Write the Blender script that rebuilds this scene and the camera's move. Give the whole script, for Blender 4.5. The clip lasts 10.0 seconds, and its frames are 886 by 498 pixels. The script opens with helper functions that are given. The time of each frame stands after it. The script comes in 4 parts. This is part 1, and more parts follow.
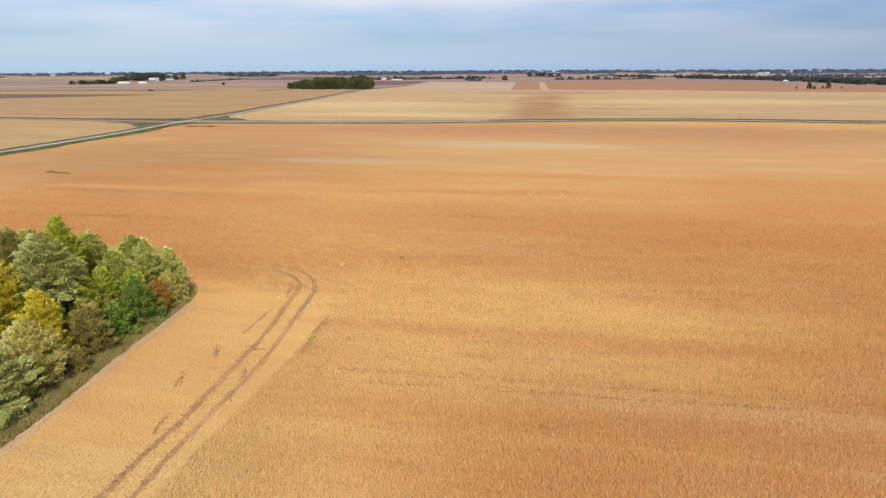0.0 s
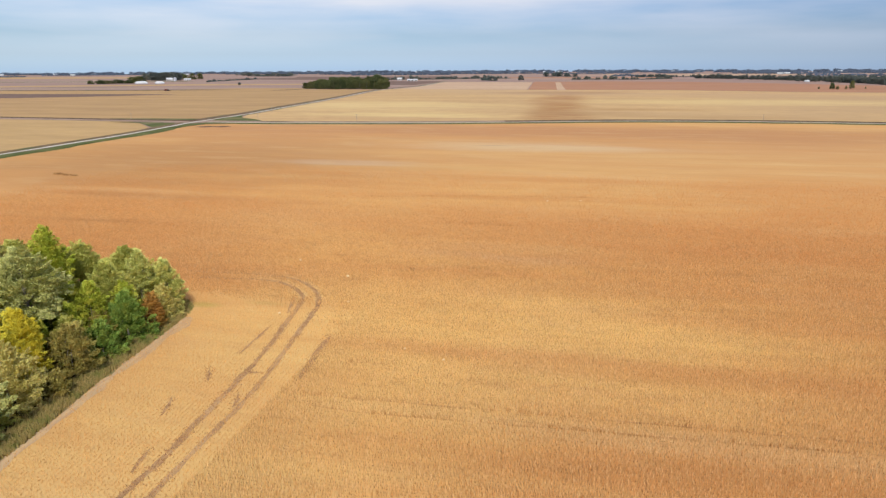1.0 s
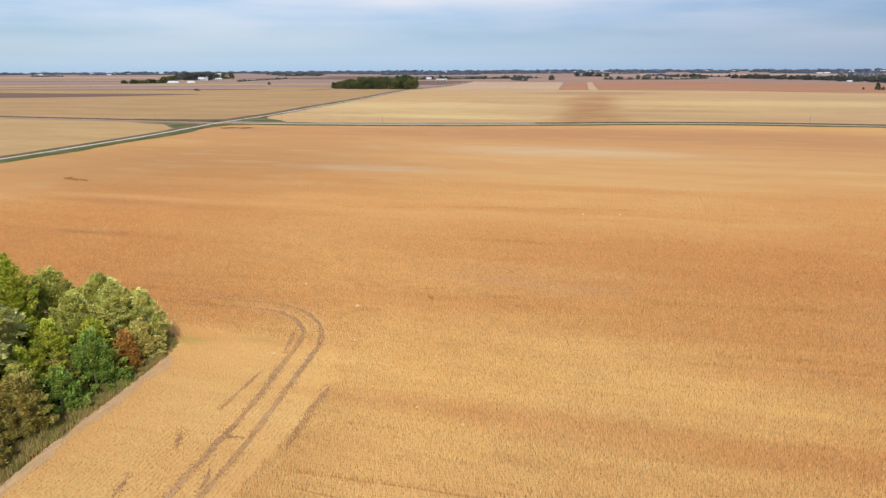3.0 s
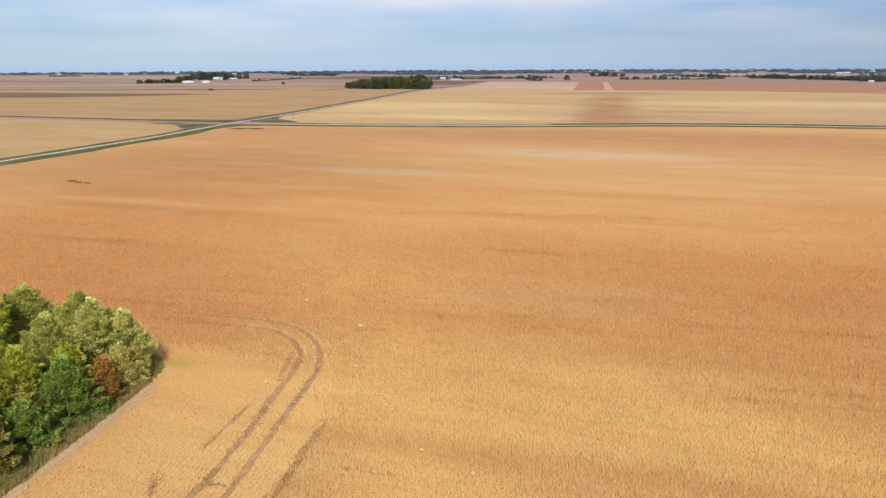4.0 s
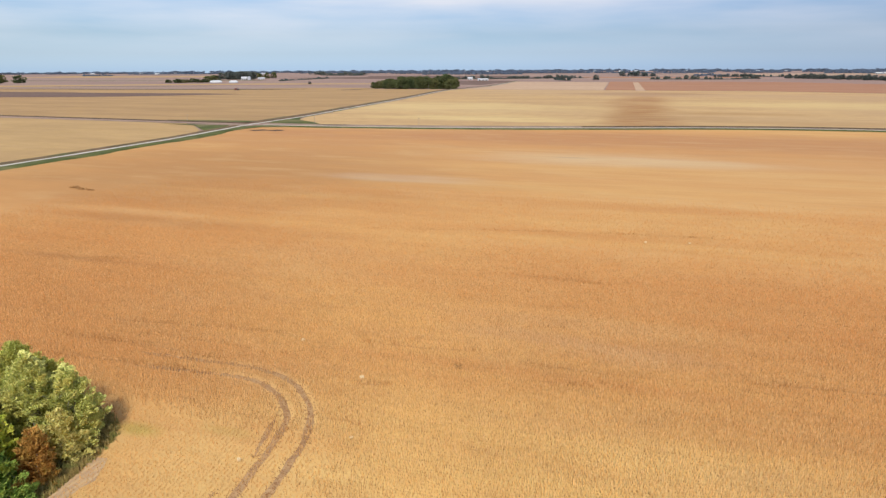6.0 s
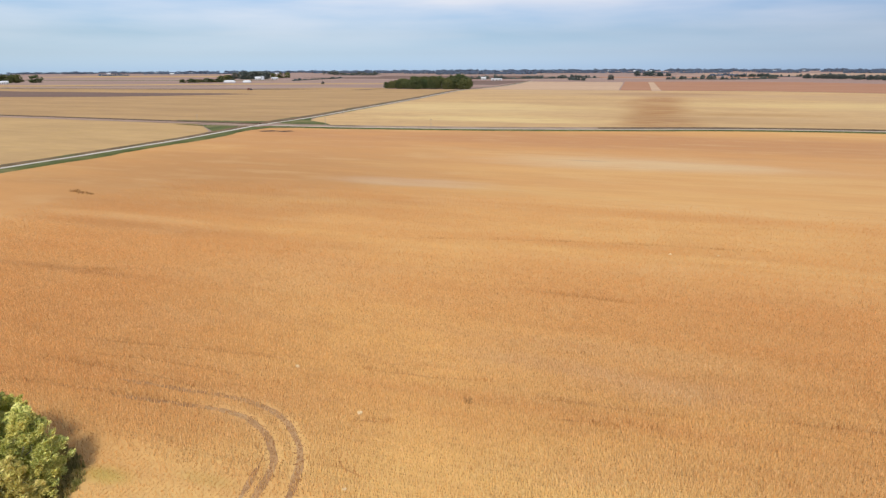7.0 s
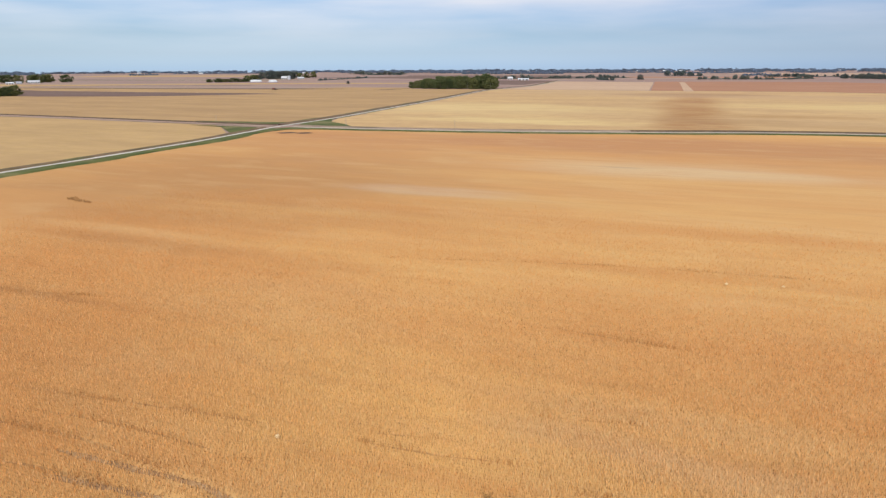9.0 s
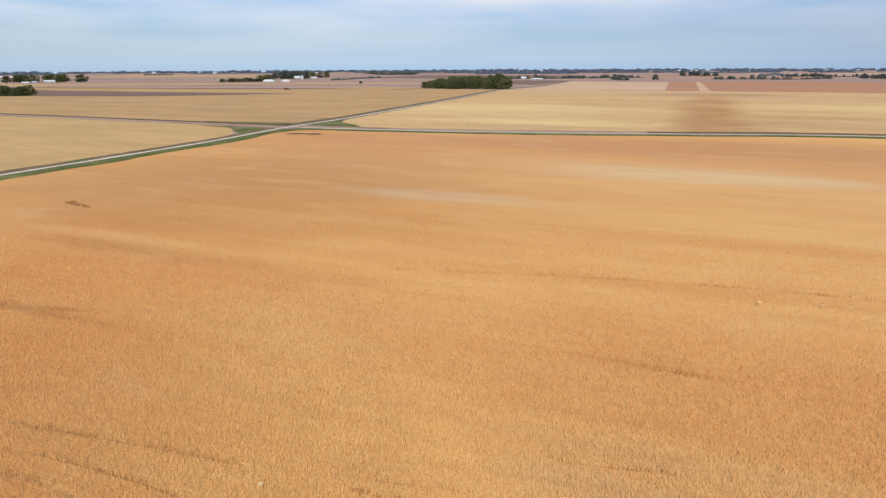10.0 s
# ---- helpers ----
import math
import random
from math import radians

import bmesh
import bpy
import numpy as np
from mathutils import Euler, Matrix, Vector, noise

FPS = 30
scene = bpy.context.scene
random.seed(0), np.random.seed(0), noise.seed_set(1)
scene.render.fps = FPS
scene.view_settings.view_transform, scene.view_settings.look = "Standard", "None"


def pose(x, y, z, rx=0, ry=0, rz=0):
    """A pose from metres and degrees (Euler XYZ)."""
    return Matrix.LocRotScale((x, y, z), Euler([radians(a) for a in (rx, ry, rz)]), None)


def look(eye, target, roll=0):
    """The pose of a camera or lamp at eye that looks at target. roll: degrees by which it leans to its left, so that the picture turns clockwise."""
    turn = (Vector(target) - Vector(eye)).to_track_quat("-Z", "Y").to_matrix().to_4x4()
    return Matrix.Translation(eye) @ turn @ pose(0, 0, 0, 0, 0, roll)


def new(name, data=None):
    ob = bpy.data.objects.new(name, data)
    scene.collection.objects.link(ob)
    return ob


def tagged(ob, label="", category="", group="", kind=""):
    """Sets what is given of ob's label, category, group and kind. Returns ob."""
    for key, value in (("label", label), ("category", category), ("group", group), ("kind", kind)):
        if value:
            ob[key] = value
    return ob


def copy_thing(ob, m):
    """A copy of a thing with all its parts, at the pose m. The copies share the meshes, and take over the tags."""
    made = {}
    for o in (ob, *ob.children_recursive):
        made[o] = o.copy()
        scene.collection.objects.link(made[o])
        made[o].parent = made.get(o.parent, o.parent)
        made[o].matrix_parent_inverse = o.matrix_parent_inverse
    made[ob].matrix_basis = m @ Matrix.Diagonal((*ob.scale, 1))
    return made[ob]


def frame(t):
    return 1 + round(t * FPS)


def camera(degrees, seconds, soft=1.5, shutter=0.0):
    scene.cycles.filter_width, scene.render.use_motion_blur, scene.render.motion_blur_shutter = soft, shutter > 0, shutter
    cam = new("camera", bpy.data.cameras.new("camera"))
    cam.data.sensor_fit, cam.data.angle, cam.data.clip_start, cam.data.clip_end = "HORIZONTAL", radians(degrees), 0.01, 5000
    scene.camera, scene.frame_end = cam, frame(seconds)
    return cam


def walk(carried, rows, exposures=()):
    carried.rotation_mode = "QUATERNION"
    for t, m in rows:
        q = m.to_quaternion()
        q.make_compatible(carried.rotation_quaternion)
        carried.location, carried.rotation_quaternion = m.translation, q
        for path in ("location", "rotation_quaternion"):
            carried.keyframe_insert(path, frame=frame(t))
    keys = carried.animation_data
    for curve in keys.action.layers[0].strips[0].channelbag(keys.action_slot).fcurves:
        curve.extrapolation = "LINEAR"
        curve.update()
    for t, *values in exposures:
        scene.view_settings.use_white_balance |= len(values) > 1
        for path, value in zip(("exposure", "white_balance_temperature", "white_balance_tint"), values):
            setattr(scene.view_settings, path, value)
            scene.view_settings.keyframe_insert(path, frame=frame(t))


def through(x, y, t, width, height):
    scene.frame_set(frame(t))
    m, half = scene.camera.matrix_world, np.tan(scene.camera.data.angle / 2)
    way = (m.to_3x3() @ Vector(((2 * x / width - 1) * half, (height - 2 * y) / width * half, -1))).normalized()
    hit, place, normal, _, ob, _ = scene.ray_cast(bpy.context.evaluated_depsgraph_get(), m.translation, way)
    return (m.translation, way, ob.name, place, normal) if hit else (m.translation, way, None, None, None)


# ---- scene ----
# ---------------------------------------------------------------- camera
cam = camera(67.31, 10.0, 1.35)
# seconds, x, y, z, pitch, roll, yaw
CAMERA_ROWS = [
    (0, 0.000, 0.000, 30.000, -15.226, -0.266, 11.561),
    (0.5, -0.374, 2.984, 30.049, -15.230, -0.265, 12.231),
    (1, -0.812, 6.047, 30.095, -15.234, -0.264, 12.887),
    (1.5, -1.311, 9.183, 30.137, -15.239, -0.264, 13.529),
    (2, -1.869, 12.383, 30.174, -15.243, -0.263, 14.159),
    (2.5, -2.482, 15.642, 30.208, -15.247, -0.262, 14.778),
    (3.25, -3.500, 20.625, 30.251, -15.253, -0.261, 15.687),
    (4, -4.628, 25.700, 30.286, -15.260, -0.260, 16.574),
    (4.5, -5.436, 29.124, 30.304, -15.264, -0.259, 17.156),
    (5, -6.286, 32.571, 30.318, -15.268, -0.258, 17.730),
    (5.5, -7.175, 36.036, 30.328, -15.272, -0.258, 18.298),
    (6.25, -8.577, 41.249, 30.336, -15.279, -0.257, 19.140),
    (7, -10.050, 46.462, 30.335, -15.285, -0.256, 19.973),
    (7.5, -11.068, 49.925, 30.330, -15.289, -0.255, 20.525),
    (8, -12.112, 53.371, 30.320, -15.293, -0.254, 21.075),
    (8.5, -13.178, 56.793, 30.307, -15.297, -0.253, 21.624),
    (9, -14.264, 60.183, 30.289, -15.302, -0.252, 22.173),
    (9.5, -15.367, 63.535, 30.268, -15.306, -0.252, 22.722),
    (10, -16.484, 66.842, 30.243, -15.310, -0.251, 23.273),
]
walk(cam, [(t, pose(x, y, z, 0, 0, yaw) @ pose(0, 0, 0, 90 + pitch) @ pose(0, 0, 0, 0, 0, roll)) for t, x, y, z, pitch, roll, yaw in CAMERA_ROWS])

# ---------------------------------------------------------------- light
SUN = Vector((0.28, -0.70, 0.66)).normalized()
world = bpy.data.worlds.new("sky")
scene.world = world
world.use_nodes = True
wt = world.node_tree
wt.nodes.clear()


def wnode(kind, **props):
    n = wt.nodes.new(kind)
    for key, value in props.items():
        setattr(n, key, value)
    return n


sky = wnode("ShaderNodeTexSky", sky_type="NISHITA", sun_disc=False, sun_elevation=math.asin(SUN.z), sun_rotation=math.atan2(SUN.x, SUN.y), air_density=1.0, dust_density=0.6, ozone_density=2.0)
wcoord = wnode("ShaderNodeTexCoord")
wmap = wnode("ShaderNodeMapping")
wmap.inputs["Scale"].default_value = (1.5, 1.5, 11.0)
wmap.inputs["Location"].default_value = (0.35, 0.1, 0.0)
wnoise = wnode("ShaderNodeTexNoise")
wnoise.inputs["Scale"].default_value = 1.6
wnoise.inputs["Detail"].default_value = 5.0
wnoise.inputs["Roughness"].default_value = 0.5
wramp = wnode("ShaderNodeValToRGB")
wramp.color_ramp.elements[0].position, wramp.color_ramp.elements[1].position = 0.36, 0.64
wsep = wnode("ShaderNodeSeparateXYZ")
wheight = wnode("ShaderNodeMapRange")
wheight.inputs["From Min"].default_value, wheight.inputs["From Max"].default_value = 0.015, 0.09
wheight.inputs["To Min"].default_value, wheight.inputs["To Max"].default_value = 0.05, 0.9
wmul = wnode("ShaderNodeMath", operation="MULTIPLY")
tint = wnode("ShaderNodeMix", data_type="RGBA", blend_type="MULTIPLY")
tint.inputs[0].default_value = 1.0
wtone = wnode("ShaderNodeValToRGB")
wtone.color_ramp.elements[0].position, wtone.color_ramp.elements[0].color = 0.0, (0.48, 0.66, 1.12, 1)
wtone.color_ramp.elements[1].position, wtone.color_ramp.elements[1].color = 0.4, (0.85, 0.93, 1.08, 1)
for spot, tone in ((0.02, (0.405, 0.51, 0.81, 1)), (0.045, (0.37, 0.44, 0.635, 1)), (0.09, (0.44, 0.485, 0.64, 1))):
    wtone.color_ramp.elements.new(spot).color = tone
clouds = wnode("ShaderNodeMix", data_type="RGBA")
clouds.inputs[7].default_value = (4.8, 4.9, 5.4, 1)
wside = wnode("ShaderNodeMapRange")
wside.inputs["From Min"].default_value, wside.inputs["From Max"].default_value = -0.9, 0.45
wdeep = wnode("ShaderNodeMix", data_type="RGBA")
wdeep.inputs[6].default_value, wdeep.inputs[7].default_value = (1.13, 1.13, 1.08, 1), (0.84, 0.86, 0.92, 1)
wveil = wnode("ShaderNodeMix", data_type="RGBA", blend_type="MULTIPLY")
wveil.inputs[0].default_value = 1.0
wback = wnode("ShaderNodeBackground")
wback.inputs["Strength"].default_value = 0.143
wout = wnode("ShaderNodeOutputWorld")
for a, b in (
    (wcoord.outputs["Generated"], wmap.inputs["Vector"]), (wmap.outputs[0], wnoise.inputs["Vector"]), (wnoise.outputs[0], wramp.inputs[0]),
    (wcoord.outputs["Generated"], wsep.inputs[0]), (wsep.outputs[2], wheight.inputs[0]), (wramp.outputs[0], wmul.inputs[0]), (wheight.outputs[0], wmul.inputs[1]),
    (sky.outputs[0], tint.inputs[6]), (wsep.outputs[2], wtone.inputs[0]), (wtone.outputs[0], tint.inputs[7]), (tint.outputs[2], clouds.inputs[6]), (wmul.outputs[0], clouds.inputs[0]), (wsep.outputs[0], wside.inputs[0]), (wside.outputs[0], wdeep.inputs[0]), (clouds.outputs[2], wveil.inputs[6]), (wdeep.outputs[2], wveil.inputs[7]), (wveil.outputs[2], wback.inputs[0]), (wback.outputs[0], wout.inputs[0]),
):
    wt.links.new(a, b)

sun = new("sun", bpy.data.lights.new("sun", "SUN"))
sun.data.energy, sun.data.angle, sun.data.color = 3.5, radians(9), (1.0, 0.95, 0.87)
sun.matrix_world = look(SUN * 100, (0, 0, 0))
scene.view_settings.exposure = 0.2


# ---------------------------------------------------------------- materials
class Nodes:
    """A small builder for node materials."""

    def __init__(self, name):
        self.mat = bpy.data.materials.new(name)
        self.mat.use_nodes = True
        self.tree = self.mat.node_tree
        self.tree.nodes.clear()
        self.coord = self.add("ShaderNodeTexCoord").outputs["Object"]

    def add(self, kind, **props):
        n = self.tree.nodes.new(kind)
        for key, value in props.items():
            setattr(n, key, value)
        return n

    def link(self, value, socket):
        if isinstance(value, bpy.types.NodeSocket):
            self.tree.links.new(value, socket)
        elif isinstance(value, tuple) and len(value) == 3 and socket.type == "RGBA":
            socket.default_value = (*value, 1)
        else:
            socket.default_value = value

    def noise(self, scale, detail=3.0, rough=0.55, shift=(0, 0, 0), distort=0.0, turn=0.0):
        m = self.add("ShaderNodeMapping")
        m.inputs["Scale"].default_value = scale if isinstance(scale, tuple) else (scale,) * 3
        m.inputs["Location"].default_value = shift
        m.inputs["Rotation"].default_value = (0, 0, radians(turn))
        self.link(self.coord, m.inputs["Vector"])
        n = self.add("ShaderNodeTexNoise")
        n.inputs["Scale"].default_value, n.inputs["Detail"].default_value = 1.0, detail
        n.inputs["Roughness"].default_value, n.inputs["Distortion"].default_value = rough, distort
        self.link(m.outputs[0], n.inputs["Vector"])
        return n.outputs[0]

    def ramp(self, value, a, b, lo=0.0, hi=1.0):
        n = self.add("ShaderNodeMapRange", interpolation_type="SMOOTHSTEP")
        for key, v in (("From Min", a), ("From Max", b), ("To Min", lo), ("To Max", hi)):
            n.inputs[key].default_value = v
        self.link(value, n.inputs[0])
        return n.outputs[0]

    def math(self, op, a, b=0.0):
        n = self.add("ShaderNodeMath", operation=op)
        self.link(a, n.inputs[0])
        self.link(b, n.inputs[1])
        return n.outputs[0]

    def mix(self, fac, a, b, blend="MIX"):
        n = self.add("ShaderNodeMix", data_type="RGBA", blend_type=blend)
        self.link(fac, n.inputs[0])
        self.link(a, n.inputs[6])
        self.link(b, n.inputs[7])
        return n.outputs[2]

    def patch(self, x, y, rx, ry, soft=0.6, wobble=None, rim=1.1):
        """1 inside an ellipse on the ground, falling to 0 outside, with an uneven rim."""
        m = self.add("ShaderNodeMapping")
        m.inputs["Location"].default_value = (-x / rx, -y / ry, 0)
        m.inputs["Scale"].default_value = (1 / rx, 1 / ry, 0)
        self.link(self.coord, m.inputs["Vector"])
        d = self.add("ShaderNodeVectorMath", operation="LENGTH")
        self.link(m.outputs[0], d.inputs[0])
        r = d.outputs["Value"]
        if wobble is not None:
            r = self.math("ADD", r, self.math("MULTIPLY", self.math("SUBTRACT", wobble, 0.5), rim))
        return self.ramp(r, 1 - soft, 1 + soft * 0.5, 1.0, 0.0)

    def island(self):
        return self.add("ShaderNodeNewGeometry").outputs["Random Per Island"]

    def chance(self):
        return self.add("ShaderNodeObjectInfo").outputs["Random"]

    def finish(self, colour, rough=0.85, bump=None, strength=0.3, distance=0.1, through=0.0, metal=0.0, specular=0.25):
        s = self.add("ShaderNodeBsdfPrincipled")
        self.link(colour, s.inputs["Base Color"])
        self.link(rough, s.inputs["Roughness"])
        s.inputs["Metallic"].default_value = metal
        s.inputs["Specular IOR Level"].default_value = specular
        if bump is not None:
            b = self.add("ShaderNodeBump")
            b.inputs["Strength"].default_value, b.inputs["Distance"].default_value = strength, distance
            self.link(bump, b.inputs["Height"])
            self.link(b.outputs[0], s.inputs["Normal"])
        last = s.outputs[0]
        if through:
            tr = self.add("ShaderNodeBsdfTranslucent")
            self.link(colour, tr.inputs["Color"])
            mx = self.add("ShaderNodeMixShader")
            mx.inputs[0].default_value = through
            self.link(last, mx.inputs[1])
            self.link(tr.outputs[0], mx.inputs[2])
            last = mx.outputs[0]
        self.link(last, self.add("ShaderNodeOutputMaterial").inputs["Surface"])
        return self.mat


def bean_colour(n):
    """Ripeness of the bean field: orange-brown, gold and pale stands in bands that follow the rows, with averaged sun
    and cloud shade put into the broad stands.
    """
    wob = n.noise((0.02, 0.05, 0.02), 3.0)
    ripple = n.noise((0.03, 0.16, 0.02), 3.0, 0.6, (2.6, 5.1, 0), turn=-3)
    bands = n.noise((0.011, 0.036, 0.01), 4.0, 0.62, (3.1, 1.7, 0), turn=-3)
    passes = n.noise((0.010, 0.11, 0.01), 3.0, 0.55, (8.3, 2.9, 0), turn=-3)
    streaks = n.noise((0.05, 0.38, 0.05), 4.0, 0.65, (7.7, 0.4, 0), turn=-3)
    blotch = n.noise((0.035, 0.075, 0.05), 4.0, 0.65, (1.7, 9.4, 0))
    orange, gold, brown, pale = (0.555, 0.272, 0.09), (0.62, 0.375, 0.138), (0.40, 0.20, 0.072), (0.615, 0.41, 0.188)
    bright, rust = (0.74, 0.505, 0.182), (0.505, 0.24, 0.075)
    c = n.mix(n.ramp(bands, 0.18, 0.82), orange, gold)
    # broad stands: ripeness, plus averaged sunlit and clouded brightness put into the tones
    for x, y, rx, ry, amount, to in (
        (-5, 170, 100, 50, 0.25, gold), (-8, 78, 46, 19, 0.85, bright), (-18, 50, 15, 20, 0.55, bright), (-22, 108, 50, 18, 0.4, bright), (-140, 215, 85, 75, 0.85, brown), (-175, 300, 75, 45, 0.7, (0.46, 0.225, 0.085)),
        (-110, 125, 50, 40, 0.5, orange), (-75, 100, 26, 14, 0.45, orange), (70, 150, 60, 80, 0.75, orange), (40, 285, 220, 70, 0.5, (0.50, 0.27, 0.115)), (6, 126, 46, 24, 0.55, orange), (-25, 268, 60, 15, 0.65, (0.58, 0.43, 0.245)), (-78, 213, 26, 7, 0.55, (0.50, 0.37, 0.24)), (-40, 271, 9, 2.4, 0.5, (0.36, 0.27, 0.17)),
        (10, 240, 70, 20, 0.3, gold), (-30, 335, 190, 40, 0.85, (0.44, 0.21, 0.09)), (80, 330, 110, 45, 0.7, (0.44, 0.22, 0.09)), (20, 42, 38, 11, 0.9, orange), (44, 62, 26, 22, 0.75, rust),
        (-48, 84, 16, 9, 0.5, gold), (-52, 92, 16, 7, 0.4, orange), (-36, 46, 17, 40, 0.85, (0.63, 0.415, 0.155)),
    ):
        c = n.mix(n.math("MULTIPLY", n.patch(x, y, rx, ry, 0.7, wob), amount), c, to)
    # long narrow bands along the rows, each a few passes wide
    for x, y, rx, ry, amount, to in (
        (14, 71.5, 44, 3.6, 0.65, orange), (4, 78.5, 38, 1.7, 0.75, bright), (30, 87, 34, 4.0, 0.5, orange), (10, 65.5, 40, 1.6, 0.5, gold), (10, 57.8, 42, 1.9, 0.4, pale), (14, 53, 44, 3.0, 0.5, rust), (0, 49.5, 36, 1.0, 0.5, gold),
        (-14, 101, 26, 1.5, 0.45, orange), (-15, 116, 20, 4, 0.35, pale), (-10, 109, 10, 3, 0.25, (0.52, 0.38, 0.24)), (-24, 111, 9, 2.5, 0.2, (0.52, 0.38, 0.24)), (-22, 133.5, 14, 0.9, 0.4, rust), (-30, 161, 50, 2.2, 0.3, rust), (20, 122, 40, 3, 0.5, orange),
        (-118, 153, 24, 3.2, 0.45, pale), (-112, 147, 34, 4, 0.5, brown), (-105, 120, 22, 1.3, 0.7, brown), (-60, 190, 90, 5, 0.5, rust), (-100, 181, 50, 3.5, 0.3, gold), (10, 215, 90, 7, 0.2, gold), (-20, 300, 120, 8, 0.4, orange), (-70, 245, 60, 7, 0.25, gold), (60, 190, 70, 5, 0.5, orange),
    ):
        c = n.mix(n.math("MULTIPLY", n.patch(x, y, rx, ry, 0.8, ripple, 1.5), amount), c, to)
    c = n.mix(n.math("MULTIPLY", n.patch(-50.2, 79.8, 2.6, 1.1, 0.8, wob), 0.75), c, (0.42, 0.34, 0.08))
    c = n.mix(n.math("MULTIPLY", n.patch(-42.0, 82.0, 3.0, 0.8, 0.7, wob), 0.4), c, (0.44, 0.36, 0.11))
    c = n.mix(n.ramp(passes, 0.48, 0.72, 0.0, 0.27), c, rust)
    c = n.mix(n.ramp(passes, 0.46, 0.28, 0.0, 0.22), c, pale)
    c = n.mix(n.ramp(streaks, 0.4, 0.75, 0.0, 0.24), c, brown)
    c = n.mix(n.ramp(blotch, 0.45, 0.72, 0.0, 0.25), c, orange)
    c = n.mix(n.ramp(blotch, 0.5, 0.28, 0.0, 0.25), c, pale)
    return c


def bean_ground():
    n = Nodes("bean_field_litter")
    fine = n.noise((1.6, 3.0, 1.0), 4.0, 0.7)
    c = n.mix(n.ramp(fine, 0.3, 0.75, 0.0, 0.22), bean_colour(n), (0.32, 0.18, 0.085))
    return n.finish(c, 0.9, fine, 0.35, 0.15, specular=0.1)


def bean_plant(name, contrast):
    n = Nodes(name)
    c = bean_colour(n)
    r = n.island()
    row = n.noise((0.22, 2.7, 0.1), 2.0, 0.6, (0.7, 3.3, 0), turn=-2.6)
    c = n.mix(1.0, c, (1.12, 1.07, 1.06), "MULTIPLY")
    c = n.mix(n.ramp(row, 0.46, 0.70, 0.0, 0.55 * contrast), c, (0.34, 0.17, 0.062))
    # dark blades stand in for the shaded gaps between stalks
    c = n.mix(n.ramp(r, 0.0, 0.30, 0.5 * contrast, 0.0), c, (0.26, 0.13, 0.05))
    c = n.mix(n.ramp(r, 0.5, 1.0, 0.0, 0.5 * contrast), c, (0.90, 0.64, 0.34))
    return n.finish(c, 0.8, through=0.26, specular=0.15)


def plain(name, a, b, scale, rough=0.85, strength=0.3, distance=0.1, lo=0.35, hi=0.65, c=None, cscale=None, specular=0.2, metal=0.0):
    """Two tones in uneven patches, a third at another scale, and relief."""
    n = Nodes(name)
    f = n.noise(scale, 4.0, 0.6)
    col = n.mix(n.ramp(f, lo, hi), a, b)
    if c is not None:
        col = n.mix(n.ramp(n.noise(cscale, 3.0, 0.6, (5.3, 2.2, 0.7)), 0.45, 0.72), col, c)
    return n.finish(col, rough, f, strength, distance, specular=specular, metal=metal)


def field_material(name, tones, band=(0.004, 0.02, 0.01), streak=(0.02, 0.2, 0.05), patches=()):
    n = Nodes(name)
    wob = n.noise((0.012, 0.03, 0.01), 3.0)
    c = n.mix(n.ramp(n.noise(band, 4.0, 0.6), 0.36, 0.64), tones[0], tones[1])
    c = n.mix(n.ramp(n.noise(streak, 3.0, 0.6, (4.4, 8.1, 0)), 0.42, 0.72, 0.0, 0.55), c, tones[2])
    c = n.mix(n.ramp(n.noise((0.02, 0.035, 0.05), 5.0, 0.7, (9.2, 3.1, 0)), 0.4, 0.7, 0.0, 0.45), c, tones[0])
    mottle = n.noise((0.09, 0.2, 0.1), 5.0, 0.75, (5.5, 1.9, 0))
    c = n.mix(n.ramp(mottle, 0.42, 0.72, 0.0, 0.5), c, tuple(v * 0.72 for v in tones[2]))
    broken = n.ramp(n.noise((0.03, 0.085, 0.05), 5.0, 0.7, (2.2, 6.1, 0)), 0.36, 0.58, 0.45, 1.0)
    for x, y, rx, ry, amount, to in patches:
        c = n.mix(n.math("MULTIPLY", n.math("MULTIPLY", n.patch(x, y, rx, ry, 0.7, wob), amount), broken), c, to)
    fine = n.noise((0.6, 1.2, 0.6), 3.0, 0.7)
    c = n.mix(n.ramp(fine, 0.3, 0.8, 0.0, 0.25), c, tones[2])
    return n.finish(c, 0.92, fine, 0.4, 0.2, specular=0.08)


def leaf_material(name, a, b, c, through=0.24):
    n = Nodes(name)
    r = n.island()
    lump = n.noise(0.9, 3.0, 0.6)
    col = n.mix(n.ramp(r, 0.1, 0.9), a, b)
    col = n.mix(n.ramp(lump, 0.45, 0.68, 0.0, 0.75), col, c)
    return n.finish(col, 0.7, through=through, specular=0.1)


def far_leaf_material(name, a, b):
    n = Nodes(name)
    col = n.mix(n.ramp(n.chance(), 0.0, 1.0), a, b)
    col = n.mix(n.ramp(n.island(), 0.0, 1.0, 0.0, 0.3), col, (0.07, 0.09, 0.05))
    return n.finish(col, 0.8, through=0.3, specular=0.05)


